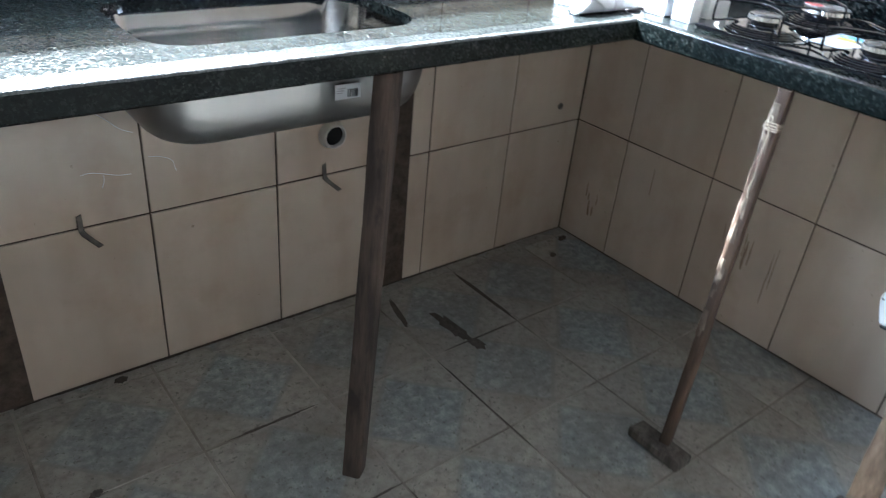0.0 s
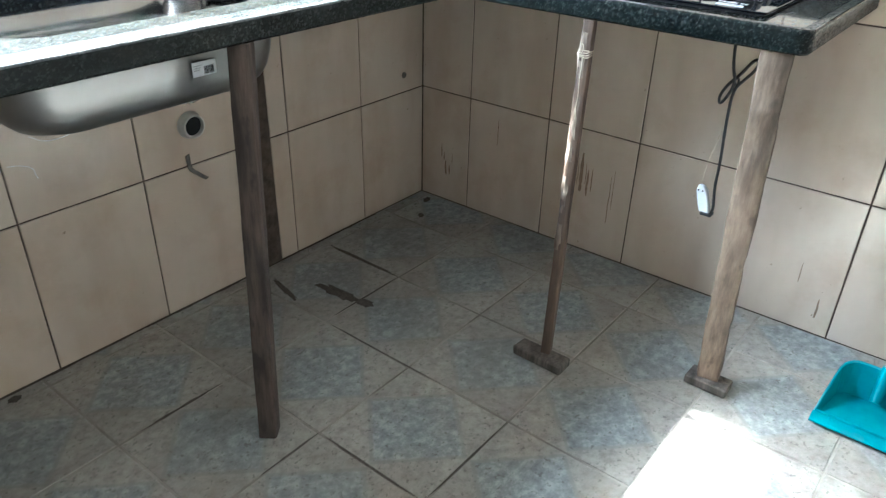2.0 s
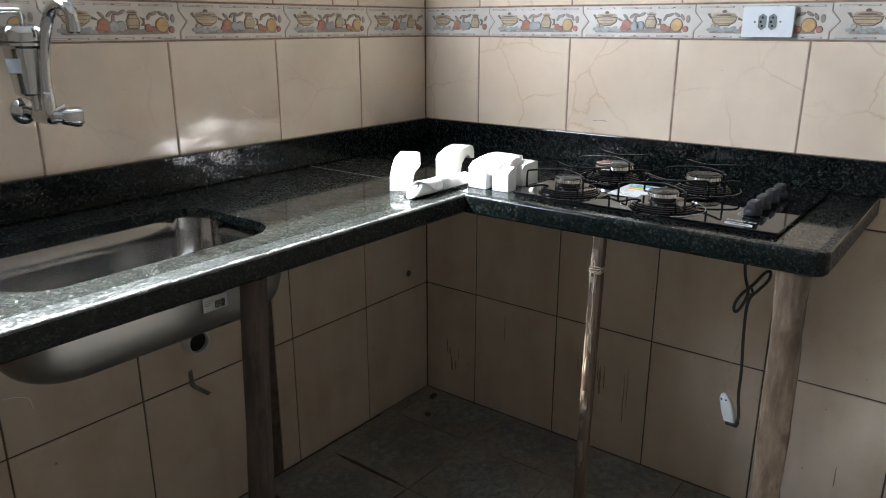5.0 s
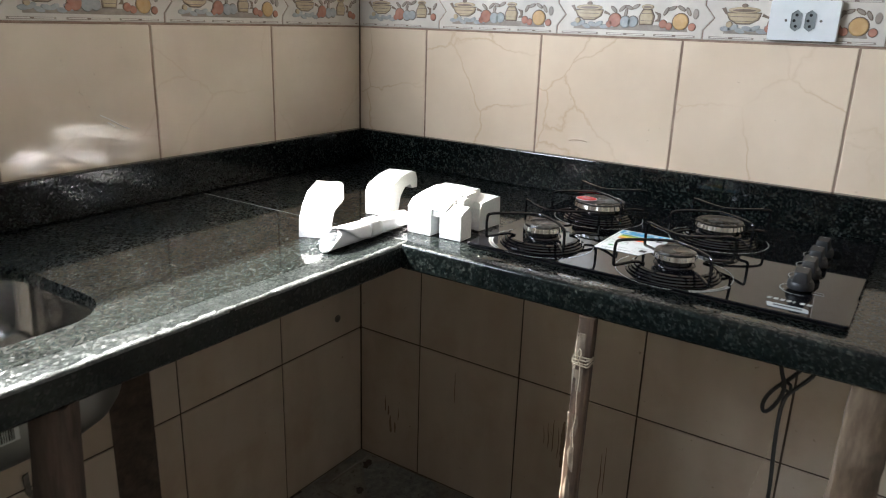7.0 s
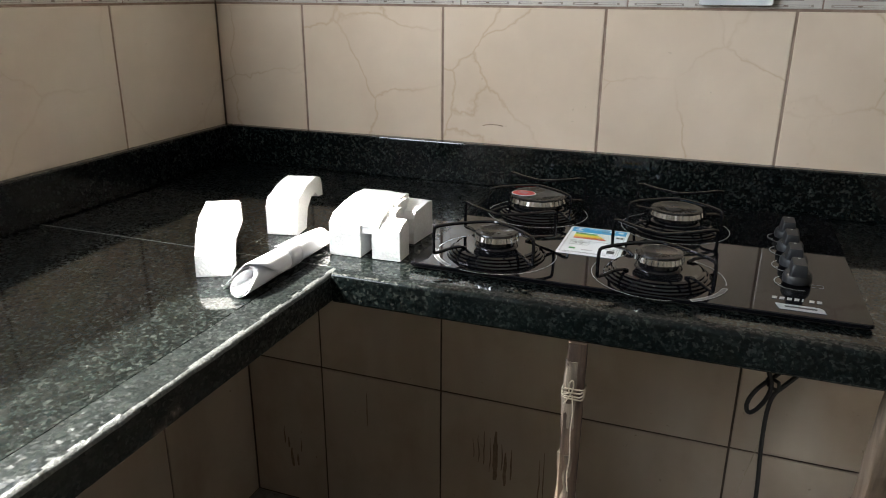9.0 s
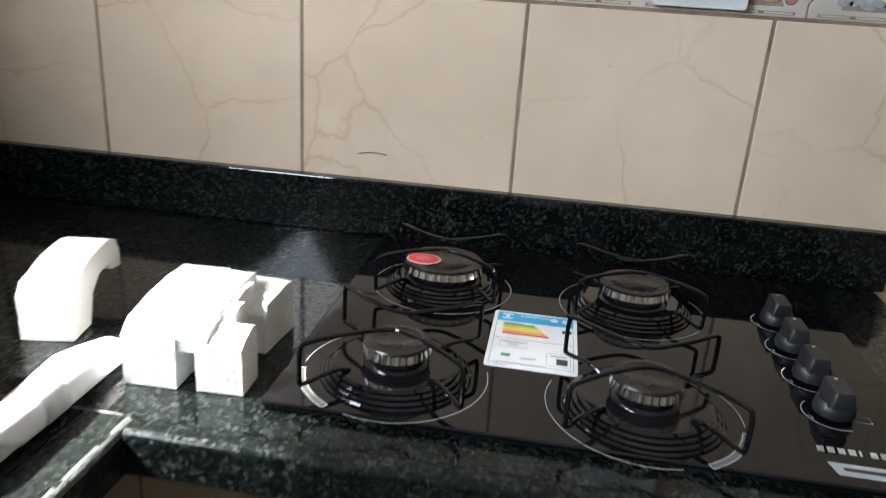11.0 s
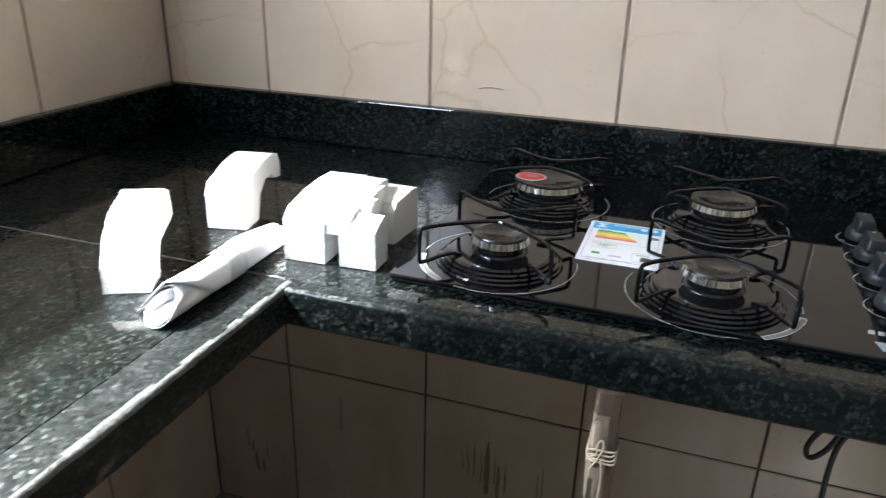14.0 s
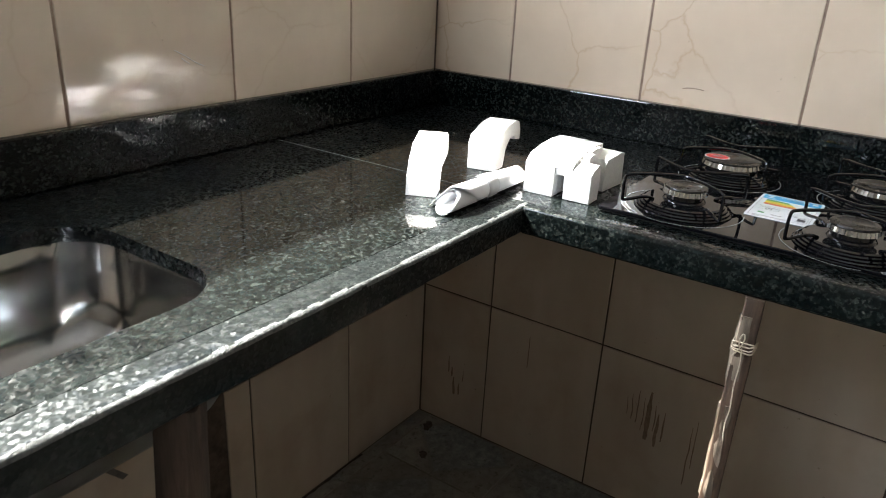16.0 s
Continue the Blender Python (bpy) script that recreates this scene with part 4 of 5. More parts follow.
# ---- energy label on the glass ----
def energy_label():
    cx, cy, w, h = -0.3155, -0.8805, 0.091, 0.132
    t = thing("energy_label", "white energy rating label with blue header on glass", "label", (cx, cy, GZ))

    def area(u0, u1, v0, v1, z, mi=0, bm=None):
        """A patch given to the right and upward from the label's lower left corner, in millimetres."""
        bm = bm or bmesh.new()
        y0, y1 = cy + w / 2 - u0 / 1000, cy + w / 2 - u1 / 1000
        x0, x1 = cx - h / 2 + v0 / 1000, cx - h / 2 + v1 / 1000
        return box(bm, x0, x1, y1, y0, GZ + z, GZ + z + 0.0002)
    bm = bmesh.new()
    prism(bm, rr(cx - h / 2, cx + h / 2, cy - w / 2, cy + w / 2, 0.004, 4), GZ + 0.0004, GZ + 0.0008)
    part("card", bm, CARD, t)
    part("header", area(4, 87, 106, 128, 0.0010), BLUE, t, "blue header band")
    for k, (m, length) in enumerate(((GREEN, 34), (LIME, 37), (YELLOW, 40), (YELLOW, 43), (ORANGE, 46), (RED, 49))):
        v = 97 - 4.6 * k
        bm = area(12, 12 + length, v, v + 3.4, 0.0010)
        part("rating_bar", bm, m, t)
    part("class_box", area(75, 85, 90, 97, 0.0010), INK, t)
    part("rule", area(4, 87, 63, 63.5, 0.0010), INK_GREY, t)
    bm = area(4, 4.6, 8, 106, 0.0010)
    for q in ((86.4, 87, 8, 106), (4.6, 86.4, 8, 8.6)):
        area(*q, 0.0010, bm=bm)
    part("outline", bm, INK_GREY, t)
    bm = area(12, 40, 58, 58.4, 0.0010)
    for q in ((12, 40, 44, 44.4), (12, 12.4, 44.4, 58), (39.6, 40, 44.4, 58)):
        area(*q, 0.0010, bm=bm)
    part("box_outline", bm, INK_GREY, t)
    bm = area(60, 84, 40, 40.4, 0.0010)
    for q in ((60, 84, 14, 14.4), (60, 60.4, 14.4, 40), (83.6, 84, 14.4, 40)):
        area(*q, 0.0010, bm=bm)
    part("box_outline", bm, INK_GREY, t)
    part("print_line", area(15, 37, 54.5, 55.7, 0.0010), INK_GREY, t)
    for q in ((12, 30, 102, 103), (10, 60, 10, 11), (34, 50, 23, 24), (34, 48, 20.5, 21.5), (64, 80, 34, 36), (10, 22, 4, 5), (50, 68, 116, 117.5), (50, 62, 112, 113.5)):
        part("print_line", area(*q, 0.0010), INK_GREY, t)
    part("emblem", area(15, 24, 23, 29, 0.0010), GREEN, t)
    part("emblem", area(70, 81, 18, 30, 0.0010), INK, t)
    bm = area(9, 21, 121, 124, 0.0014)
    area(13, 17, 114, 121, 0.0014, bm=bm)
    area(9, 21, 111, 114, 0.0014, bm=bm)
    part("emblem", bm, CARD, t)
    for u in (66, 79):
        part("emblem", prism(bmesh.new(), [(cx - h / 2 + 0.119 + 0.0045 * math.cos(a * math.tau / 16), cy + w / 2 - u / 1000 + 0.0045 * math.sin(a * math.tau / 16)) for a in range(16)], GZ + 0.0014, GZ + 0.0016), CARD, t)

    def words(text, u, v, size, material):
        c = bpy.data.curves.new("text", "FONT")
        c.body, c.size = text, size / 1000
        c.materials.append(material)
        ob = new("text", c)
        ob.parent = t
        ob.matrix_parent_inverse = t.matrix_basis.inverted()
        ob.matrix_basis = pose(cx - h / 2 + v / 1000, cy + w / 2 - u / 1000, GZ + 0.0016, 0, 0, -90)
    words("ENERGIA", 29, 119, 8.0, CARD)
    words("A", 78, 91, 6.5, CARD)
    words("63%", 20, 46.5, 7.0, INK)


energy_label()


# ---- packing pieces and paper on the worktop ----
def foam_piece(at, turn, width, profile, label, seed, extra=()):
    """A packing piece: an upright section (depth, height), drawn out sideways."""
    bm = bmesh.new()
    m = pose(at[0], at[1], TOP + 0.0006, 0, 0, turn)
    for (dx, dy), wide, outline in [((0, 0), width, profile), *extra]:
        dense = []
        for (a, b), (c, d) in zip(outline, outline[1:] + outline[:1]):
            n = max(1, int(math.hypot(c - a, d - b) / 0.006))
            dense += [(a + (c - a) * i / n, b + (d - b) * i / n) for i in range(n)]
        loft(bm, [[Vector((dx + d, dy - wide * k / 8, z)) for d, z in dense] for k in range(9)])
    for v in bm.verts:
        j = 0.0003 * Vector(noise.noise_vector(v.co * 160 + Vector((seed, 0, 0)))) + 0.0006 * Vector(noise.noise_vector(v.co * 45 + Vector((0, seed, 0))))
        if v.co.z < 0.002:
            j.z = 0
        v.co += j
    bm.transform(m)
    return solid("polystyrene_block", bm, FOAM, label, "packing foam", "polystyrene packing pieces")


# x of the section points away from the camera's side of the worktop
foam_piece((-0.634, -0.405), 27.0, 0.046, [(0, 0), (0, 0.030), (0.022, 0.052), (0.052, 0.068), (0.108, 0.075), (0.122, 0.068), (0.124, 0.040), (0.108, 0.036), (0.06, 0.034), (0.044, 0.018), (0.040, 0)],
           "white polystyrene packing corner standing on granite", 1.0)
foam_piece((-0.440, -0.389), 11.0, 0.050, [(0, 0), (0, 0.044), (0.010, 0.056), (0.055, 0.068), (0.100, 0.071), (0.118, 0.066), (0.126, 0.052), (0.126, 0.033), (0.104, 0.036), (0.092, 0.046), (0.07, 0.044), (0.052, 0.030), (0.040, 0)],
           "white polystyrene packing corner with broken inner edge", 2.0)
bridge = [(0.003, 0.036), (0.003, 0.048), (0.017, 0.0588), (0.050, 0.0658), (0.090, 0.0688), (0.122, 0.0675), (0.124, 0.036), (0.06, 0.034)]
foam_piece((-0.487, -0.526), 2.0, 0.049, [(0, 0), (0, 0.047), (0.016, 0.059), (0.050, 0.066), (0.090, 0.069), (0.124, 0.068), (0.128, 0.036), (0.09, 0.036), (0.06, 0.034), (0.046, 0.0)],
           "large white polystyrene packing arch beside the cooktop", 3.0,
           extra=[((0, -0.0475), 0.029, bridge),
                  ((0.0015, -0.0660), 0.043, [(0, 0), (0, 0.044), (0.010, 0.050), (0.026, 0.0560), (0.034, 0.053), (0.037, 0.030), (0.035, 0.0)]),
                  ((0.034, -0.0755), 0.014, [(0, 0.020), (0.002, 0.060), (0.014, 0.0645), (0.026, 0.0625), (0.030, 0.036), (0.018, 0.018)]),
                  ((0.058, -0.0755), 0.007, [(0, 0.026), (0.001, 0.065), (0.020, 0.0670), (0.042, 0.066), (0.044, 0.026)])])
foam_piece((-0.400, -0.576), -4.0, 0.048, [(0, 0), (0, 0.040), (0.006, 0.050), (0.050, 0.055), (0.064, 0.053), (0.066, 0.0)],
           "small ragged white polystyrene block behind the others", 5.0,
           extra=[((-0.016, 0.002), 0.022, [(0, 0.022), (0.002, 0.050), (0.018, 0.0515), (0.018, 0.018)])])


def paper_roll():
    t = thing("paper_roll", "rolled white paper sheet lying on the granite", "paper roll", (-0.56, -0.50, TOP))
    x0, x1, cy = -0.655, -0.452, -0.498
    turns = 54

    def radius(s):
        return 0.0168 - 0.0040 * s

    # the inner roll, its lower lip pulled out at the mouth
    bm = bmesh.new()
    rows = []
    for i in range(21):
        s = i / 20
        row = []
        for j in range(turns):
            q = j / (turns - 1)
            ang = radians(-150 + 640 * q)
            r = radius(s) * (0.66 + 0.34 * q) + 0.0004 * math.sin(9 * q + 6 * s)
            front = max(0.0, 1 - s / 0.16)
            x = x0 + (x1 - x0) * s - 0.020 * front * (0.5 - 0.5 * math.sin(ang)) + 0.012 * front * max(0.0, math.sin(ang))
            row.append(bm.verts.new((x, cy - r * math.cos(ang), max(TOP + 0.0008, TOP + radius(s) * 0.92 + 0.92 * r * math.sin(ang)))))
        rows.append(row)
    for r0, r1 in zip(rows, rows[1:]):
        for j in range(turns - 1):
            bm.faces.new((r0[j], r0[j + 1], r1[j + 1], r1[j]))
    sheet = part("sheet", bm, PAPER, t, smooth=True)
    # the loose outer turn, lying open towards the wall
    bm = bmesh.new()
    rows = []
    for i in range(19):
        s = i / 18
        r = radius(0.85 * s) + 0.0016
        row = []
        for j in range(31):
            q = j / 30
            x = -0.640 + 0.178 * s
            if q < 0.5:
                k = q / 0.5
                ang = radians(-35 + 135 * k)
                y, z = cy - r * math.cos(ang), TOP + r + r * math.sin(ang)
                x += 0.042 * (1 - s) * (1 - k) ** 1.4 - 0.010 * (1 - s) * k
            else:
                k = (q - 0.5) / 0.5
                ang = radians(100)
                ya, za = cy - r * math.cos(ang), TOP + r + r * math.sin(ang)
                yb, zb = -0.462 + 0.024 * s, TOP + 0.0016
                y, z = ya + (yb - ya) * k, za + (zb - za) * k + 0.0010 * math.sin(math.pi * k)
                x -= (0.010 + 0.003 * k) * (1 - s)
            row.append(bm.verts.new((x, y, max(z, TOP + 0.0014))))
        rows.append(row)
    for r0, r1 in zip(rows, rows[1:]):
        for j in range(30):
            bm.faces.new((r0[j], r0[j + 1], r1[j + 1], r1[j]))
    loose = part("loose_turn", bm, PAPER, t, "open outer turn of the sheet", smooth=True)
    bm = bmesh.new()
    rows = []
    for s in (0.40, 0.45, 0.50, 0.55):
        r = radius(s) + 0.0030
        rows.append([bm.verts.new((x0 + (x1 - x0) * s, cy - r * math.cos(radians(a)), TOP + r + r * math.sin(radians(a)))) for a in range(-60, 126, 6)])
    for r0, r1 in zip(rows, rows[1:]):
        for j in range(len(r0) - 1):
            bm.faces.new((r0[j], r0[j + 1], r1[j + 1], r1[j]))
    band = part("band", bm, TAPE, t, "pale paper band", smooth=True)
    for ob in (sheet, loose, band):
        mod = ob.modifiers.new("thickness", "SOLIDIFY")
        mod.thickness, mod.offset = 0.0004, 0


paper_roll()

# ---- cable under the worktop ----
t = thing("power_cable", "black power cable tied in a loop with plug cover", "cable", (-0.33, -1.15, EDGE))
KX = -0.33
pts = [(KX, -1.140, 0.879), (KX, -1.141, 0.82), (KX - 0.004, -1.148, 0.775), (KX - 0.006, -1.160, 0.748), (KX - 0.006, -1.150, 0.715), (KX + 0.002, -1.134, 0.690), (KX + 0.005, -1.128, 0.706), (KX + 0.005, -1.140, 0.735), (KX + 0.002, -1.166, 0.765),
       (KX, -1.184, 0.796), (KX - 0.004, -1.197, 0.804), (KX - 0.007, -1.198, 0.784), (KX - 0.007, -1.174, 0.752), (KX - 0.005, -1.158, 0.730), (KX, -1.157, 0.66), (KX, -1.164, 0.56), (KX, -1.163, 0.50), (KX, -1.171, 0.452), (KX, -1.169, 0.438), (KX, -1.158, 0.433)]
part("cord", tube(bmesh.new(), soft_path(pts, 3), 0.0033, 10), RUBBER_AND_SHADE, t, smooth=True)
part("knot", tube(bmesh.new(), soft_path([(KX - 0.008, -1.166, 0.756), (KX + 0.006, -1.152, 0.756), (KX + 0.006, -1.152, 0.742), (KX - 0.008, -1.168, 0.742), (KX - 0.008, -1.166, 0.756)], 2), 0.0025, 8), RUBBER_AND_SHADE, t, "black cable tie", smooth=True)
part("plug", box(bmesh.new(), KX - 0.010, KX + 0.010, -1.172, -1.145, 0.427, 0.436, 0.002, 1), RUBBER_AND_SHADE, t)
bm = bmesh.new()
rings = []
for z, w, d in ((0.4365, 0.0130, 0.009), (0.466, 0.0140, 0.009), (0.484, 0.0130, 0.0085), (0.495, 0.0080, 0.007), (0.498, 0.005, 0.005)):
    rings.append([(KX + x, -1.153 + y + 0.30 * (z - 0.436), z) for x, y in rr(-d, d, -w, w, d * 0.6, 3)])
cover = part("plug_cover", loft(bmesh.new(), rings), WHITE_PLASTIC, t, "white plastic plug cover", smooth=True)
for dy in (-0.0045, 0.0055):
    part("hole", lathe(bmesh.new(), [(0.0, 0), (0.0022, 0), (0.0022, 0.0006), (0, 0.0006)], (KX - 0.0086, -1.1370 + dy, 0.487), 10, (-1, 0, 0)), HOLE_SHADE, cover)
part("tag_string", tube(bmesh.new(), soft_path([(KX, -1.160, 0.69), (KX, -1.150, 0.62), (KX, -1.136, 0.56), (KX, -1.1325, 0.505)], 2), 0.0009, 6), STRING, t, smooth=True)
t.location.y += 0.006
t.location.z -= 0.018

# ---- dustpan ----
t = thing("dustpan", "teal plastic dustpan with striped stick standing on the floor", "dustpan", (-0.25, -1.60, 0))


def pan_ring(inset, front, back, zf, zb):
    """Round the tray: front corners square, rear corners well rounded."""
    x0, x1 = front + inset * 0.3, back - inset
    y0, y1, r = -1.714 + inset, -1.500 - inset, 0.045 - inset
    pts = [(x0, y1 - (y1 - y0) * k / 10) for k in range(11)]
    pts += [(x0 + (x1 - r - x0) * k / 6, y0 + 0.012 * k / 6) for k in range(1, 6)]
    pts += [(x1 - r + r * math.sin(radians(a)), y0 + 0.012 + r - r * math.cos(radians(a))) for a in range(0, 91, 15)]
    pts += [(x1, y0 + 0.012 + r + (y1 - y0 - 0.024 - 2 * r) * k / 8) for k in range(1, 8)]
    pts += [(x1 - r + r * math.cos(radians(a)), y1 - 0.012 - r + r * math.sin(radians(a))) for a in range(0, 91, 15)]
    pts += [(x1 - r + (x0 - x1 + r) * k / 6, y1 - 0.012 + 0.012 * k / 6) for k in range(1, 6)]
    return [(x, y, zf + (zb - zf) * ((x - front) / (back - front)) ** 0.8 if x > front else zf) for x, y in pts]


bm = bmesh.new()
loft(bm, [pan_ring(0.006, -0.352, -0.205, 0.016, 0.0012), pan_ring(0.0, -0.352, -0.200, 0.024, 0.100), pan_ring(0.003, -0.352, -0.200, 0.025, 0.102),
          pan_ring(0.006, -0.352, -0.201, 0.023, 0.099), pan_ring(0.011, -0.350, -0.206, 0.019, 0.007)])
part("tray", bm, TEAL, t)
bm = bmesh.new()
loft(bm, [[(x, -1.716, z), (x, -1.498, z), (x, -1.498, z - 0.003), (x, -1.716, z - 0.003)] for x, z in ((-0.350, 0.0195), (-0.362, 0.0185), (-0.376, 0.0150), (-0.381, 0.0120))])
part("lip", bm, TEAL, t)
# Black strip stands in for the shadow under the raised lip.
part("foot_strip", box(bmesh.new(), -0.352, -0.330, -1.700, -1.515, 0.0008, 0.0155, 0.002, 1), RUBBER_AND_SHADE, t, "dark strip standing in for the shadow under the lip")
part("socket", tube(bmesh.new(), [(-0.245, -1.606, 0.030), (-0.224, -1.606, 0.06), (-0.209, -1.607, 0.112)], [0.012, 0.013, 0.0135], 16), TEAL, t, smooth=True)
stick = part("stick", tube(bmesh.new(), [(-0.212, -1.6065, 0.10), (-0.02, -1.625, 0.86)], 0.0085, 16), PVC, t, "white striped stick", smooth=True)
bm = bmesh.new()
for k in range(34):
    f = k / 34
    p = Vector((-0.212, -1.6065, 0.10)).lerp(Vector((-0.02, -1.625, 0.86)), f + 0.02)
    tube(bm, [p + 0.0083 * Vector((math.cos(2.4 * k + a), math.sin(2.4 * k + a), 0)) + Vector((0, 0, 0.004 * a)) for a in (0, 0.5, 1.0, 1.5)], 0.0016, 5)
part("stripe", bm, B_RED, stick)


# ---- dirt on floor and walls ----
def blot(x, y, rx, ry, turn, seed, material=DIRT, z=0.0006):
    bm = bmesh.new()
    c, s = math.cos(radians(turn)), math.sin(radians(turn))
    vs = []
    for k in range(26):
        a = math.tau * k / 26
        q = 1 + 0.55 * noise.noise((3 * math.cos(a), 3 * math.sin(a), seed))
        px, py = rx * q * math.cos(a), ry * q * math.sin(a)
        vs.append((x + c * px - s * py, y + s * px + c * py))
    mid = bm.verts.new((x, y, z + 0.0012))
    ring = [bm.verts.new((px, py, z)) for px, py in vs]
    for k in range(26):
        bm.faces.new((mid, ring[k], ring[(k + 1) % 26]))
    return bm


for x, y, rx, ry, tn, sd in ((-0.702, -0.268, 0.019, 0.078, 2, 1), (-0.690, -0.366, 0.017, 0.030, 8, 2), (-0.792, -0.14, 0.009, 0.070, -13, 3), (-1.515, -0.026, 0.016, 0.012, 0, 4), (-0.05, -0.065, 0.022, 0.012, 20, 5), (-0.16, -0.13, 0.016, 0.010, 40, 14),
                                (-0.5205, -0.20, 0.0065, 0.14, 0, 6), (-0.662, -0.3465, 0.14, 0.0028, 0, 7), (-0.827, -0.55, 0.0026, 0.20, 0, 8), (-1.275, -0.3465, 0.10, 0.0040, 0, 9), (-1.1335, -0.81, 0.0030, 0.15, 0, 10),
                                (-1.215, -0.653, 0.08, 0.0030, 0, 11), (-0.98, -0.9595, 0.14, 0.0026, 0, 12), (-1.70, -0.347, 0.06, 0.0045, 0, 13), (-1.66, -0.34, 0.014, 0.010, 30, 15)):
    solid("dirt_patch", blot(x, y, rx, ry, tn, sd), DIRT, "dark dried dirt smear on the floor tiles", "dirt", "dirt smears on the floor", smooth=True)

bm = bmesh.new()
rows = []
for k in range(150):
    x = -1.74 + 1.48 * k / 149
    w = 0.0035 + 0.0045 * max(0.0, 0.5 + noise.noise((x * 14, 1.0, 4.0))) + 0.003 * noise.noise((x * 60, 2.0, 9.0))
    rows.append((bm.verts.new((x, -0.0004, 0.0012)), bm.verts.new((x, -0.0004 - max(0.0012, w), 0.0007))))
for a, b in zip(rows, rows[1:]):
    bm.faces.new((a[0], b[0], b[1], a[1]))
solid("dirt_line", bm, DIRT, "dark gap of dirt along the foot of the wall", "dirt")


def streak(y, z0, z1, w, seed):
    bm = bmesh.new()
    n = 10
    left, right = [], []
    for k in range(n + 1):
        f = k / n
        z = z0 + (z1 - z0) * f
        ww = w * (0.35 + 0.65 * math.sin(math.pi * min(1, 0.15 + 0.85 * f))) * (1 + 0.5 * noise.noise((z * 60, seed, 0)))
        cy = y + 0.004 * noise.noise((z * 25, seed, 5))
        left.append(bm.verts.new((-0.0006, cy - ww / 2, z)))
        right.append(bm.verts.new((-0.0006, cy + ww / 2, z)))
    for k in range(n):
        bm.faces.new((left[k], right[k], right[k + 1], left[k + 1]))
    return bm


for y, z0, z1, w, sd in ((-0.625, 0.235, 0.325, 0.003, 1), (-0.652, 0.20, 0.33, 0.012, 2), (-0.668, 0.23, 0.30, 0.003, 3), (-0.690, 0.21, 0.29, 0.004, 4), (-0.755, 0.12, 0.28, 0.003, 5), (-0.330, 0.27, 0.36, 0.003, 6), (-0.092, 0.165, 0.215, 0.004, 7), (-0.104, 0.155, 0.185, 0.006, 8), (-0.640, 0.22, 0.31, 0.0025, 9), (-0.765, 0.17, 0.30, 0.0025, 10), (-0.112, 0.10, 0.155, 0.008, 13), (-0.128, 0.105, 0.14, 0.006, 14), (-0.140, 0.15, 0.19, 0.003, 15), (-0.612, 0.24, 0.31, 0.003, 16), (-0.600, 0.25, 0.30, 0.0025, 17), (-0.676, 0.19, 0.28, 0.008, 18), (-1.335, 0.14, 0.20, 0.003, 11), (-1.40, 0.05, 0.11, 0.006, 12)):
    solid("rust_streak", streak(y, z0, z1, w, sd), RUST, "thin brown rust streak on a tile", "stain", "rust streaks on the wall")
bm = tube(bmesh.new(), soft_path([(-0.0012, -0.603, 1.016), (-0.0014, -0.617, 1.019), (-0.0014, -0.634, 1.019), (-0.0012, -0.645, 1.017)], 2), 0.0009, 5)
solid("scratch", bm, RUST, "short dark scratch on a glazed tile", "scratch")
for pts in (((-0.728, -0.0012, 1.076), (-0.708, -0.0014, 1.066), (-0.690, -0.0014, 1.054), (-0.672, -0.0012, 1.046)), ((-0.715, -0.0012, 1.062), (-0.700, -0.0012, 1.052))):
    solid("scratch", tube(bmesh.new(), soft_path(pts, 2), 0.0007, 5), PAPER, "fine pale scratch on a glazed tile", "scratch", "pale scratches")
# Pale tubes stand in for light caustics thrown on the tiles.
for pts in (((-1.519, -0.001, 0.524), (-1.501, -0.001, 0.527), (-1.473, -0.001, 0.519), (-1.444, -0.001, 0.509), (-1.419, -0.001, 0.508)),
            ((-1.475, -0.001, 0.516), (-1.475, -0.001, 0.503), (-1.481, -0.001, 0.488)),
            ((-1.38, -0.001, 0.54), (-1.354, -0.001, 0.536), (-1.329, -0.001, 0.523), (-1.327, -0.001, 0.506), (-1.324, -0.001, 0.495)),
            ((-1.321, -0.001, 0.592), (-1.29, -0.001, 0.571), (-1.248, -0.001, 0.571), (-1.225, -0.001, 0.576)),
            ((-1.481, -0.001, 0.656), (-1.454, -0.001, 0.635), (-1.431, -0.001, 0.61), (-1.405, -0.001, 0.599))):
    solid("hairline", tube(bmesh.new(), soft_path(list(pts), 2), 0.0009, 5), PAPER, "pale line standing in for a light caustic on a tile", "scratch", "pale hairlines")


# ---- tiles ----
cache = {}


def tile_mesh(name, u0, u1, w0, w1, thick, material, ch=0.0018):
    """A chamfered tile in the plane y = 0, its face towards -y."""
    key = (name, round(u0, 4), round(u1, 4), round(w0, 4), round(w1, 4))
    if key not in cache:
        bm = bmesh.new()
        rings = []
        for d, y in ((0, thick), (0, ch * 0.8), (ch * 0.35, ch * 0.25), (ch, 0)):
            rings.append([(u0 + d, y, w0 + d), (u1 - d, y, w0 + d), (u1 - d, y, w1 - d), (u0 + d, y, w1 - d)])
        loft(bm, rings, cap0=False)
        cache[key] = mesh_of(name, bm, material)
    return cache[key]


GAP = 0.0042


def lay(wall, name, mesh, at, rz, rx=0):
    ob = new(name, mesh)
    ob.parent = wall
    ob.matrix_basis = pose(*at, rx, 0, rz)
    return ob


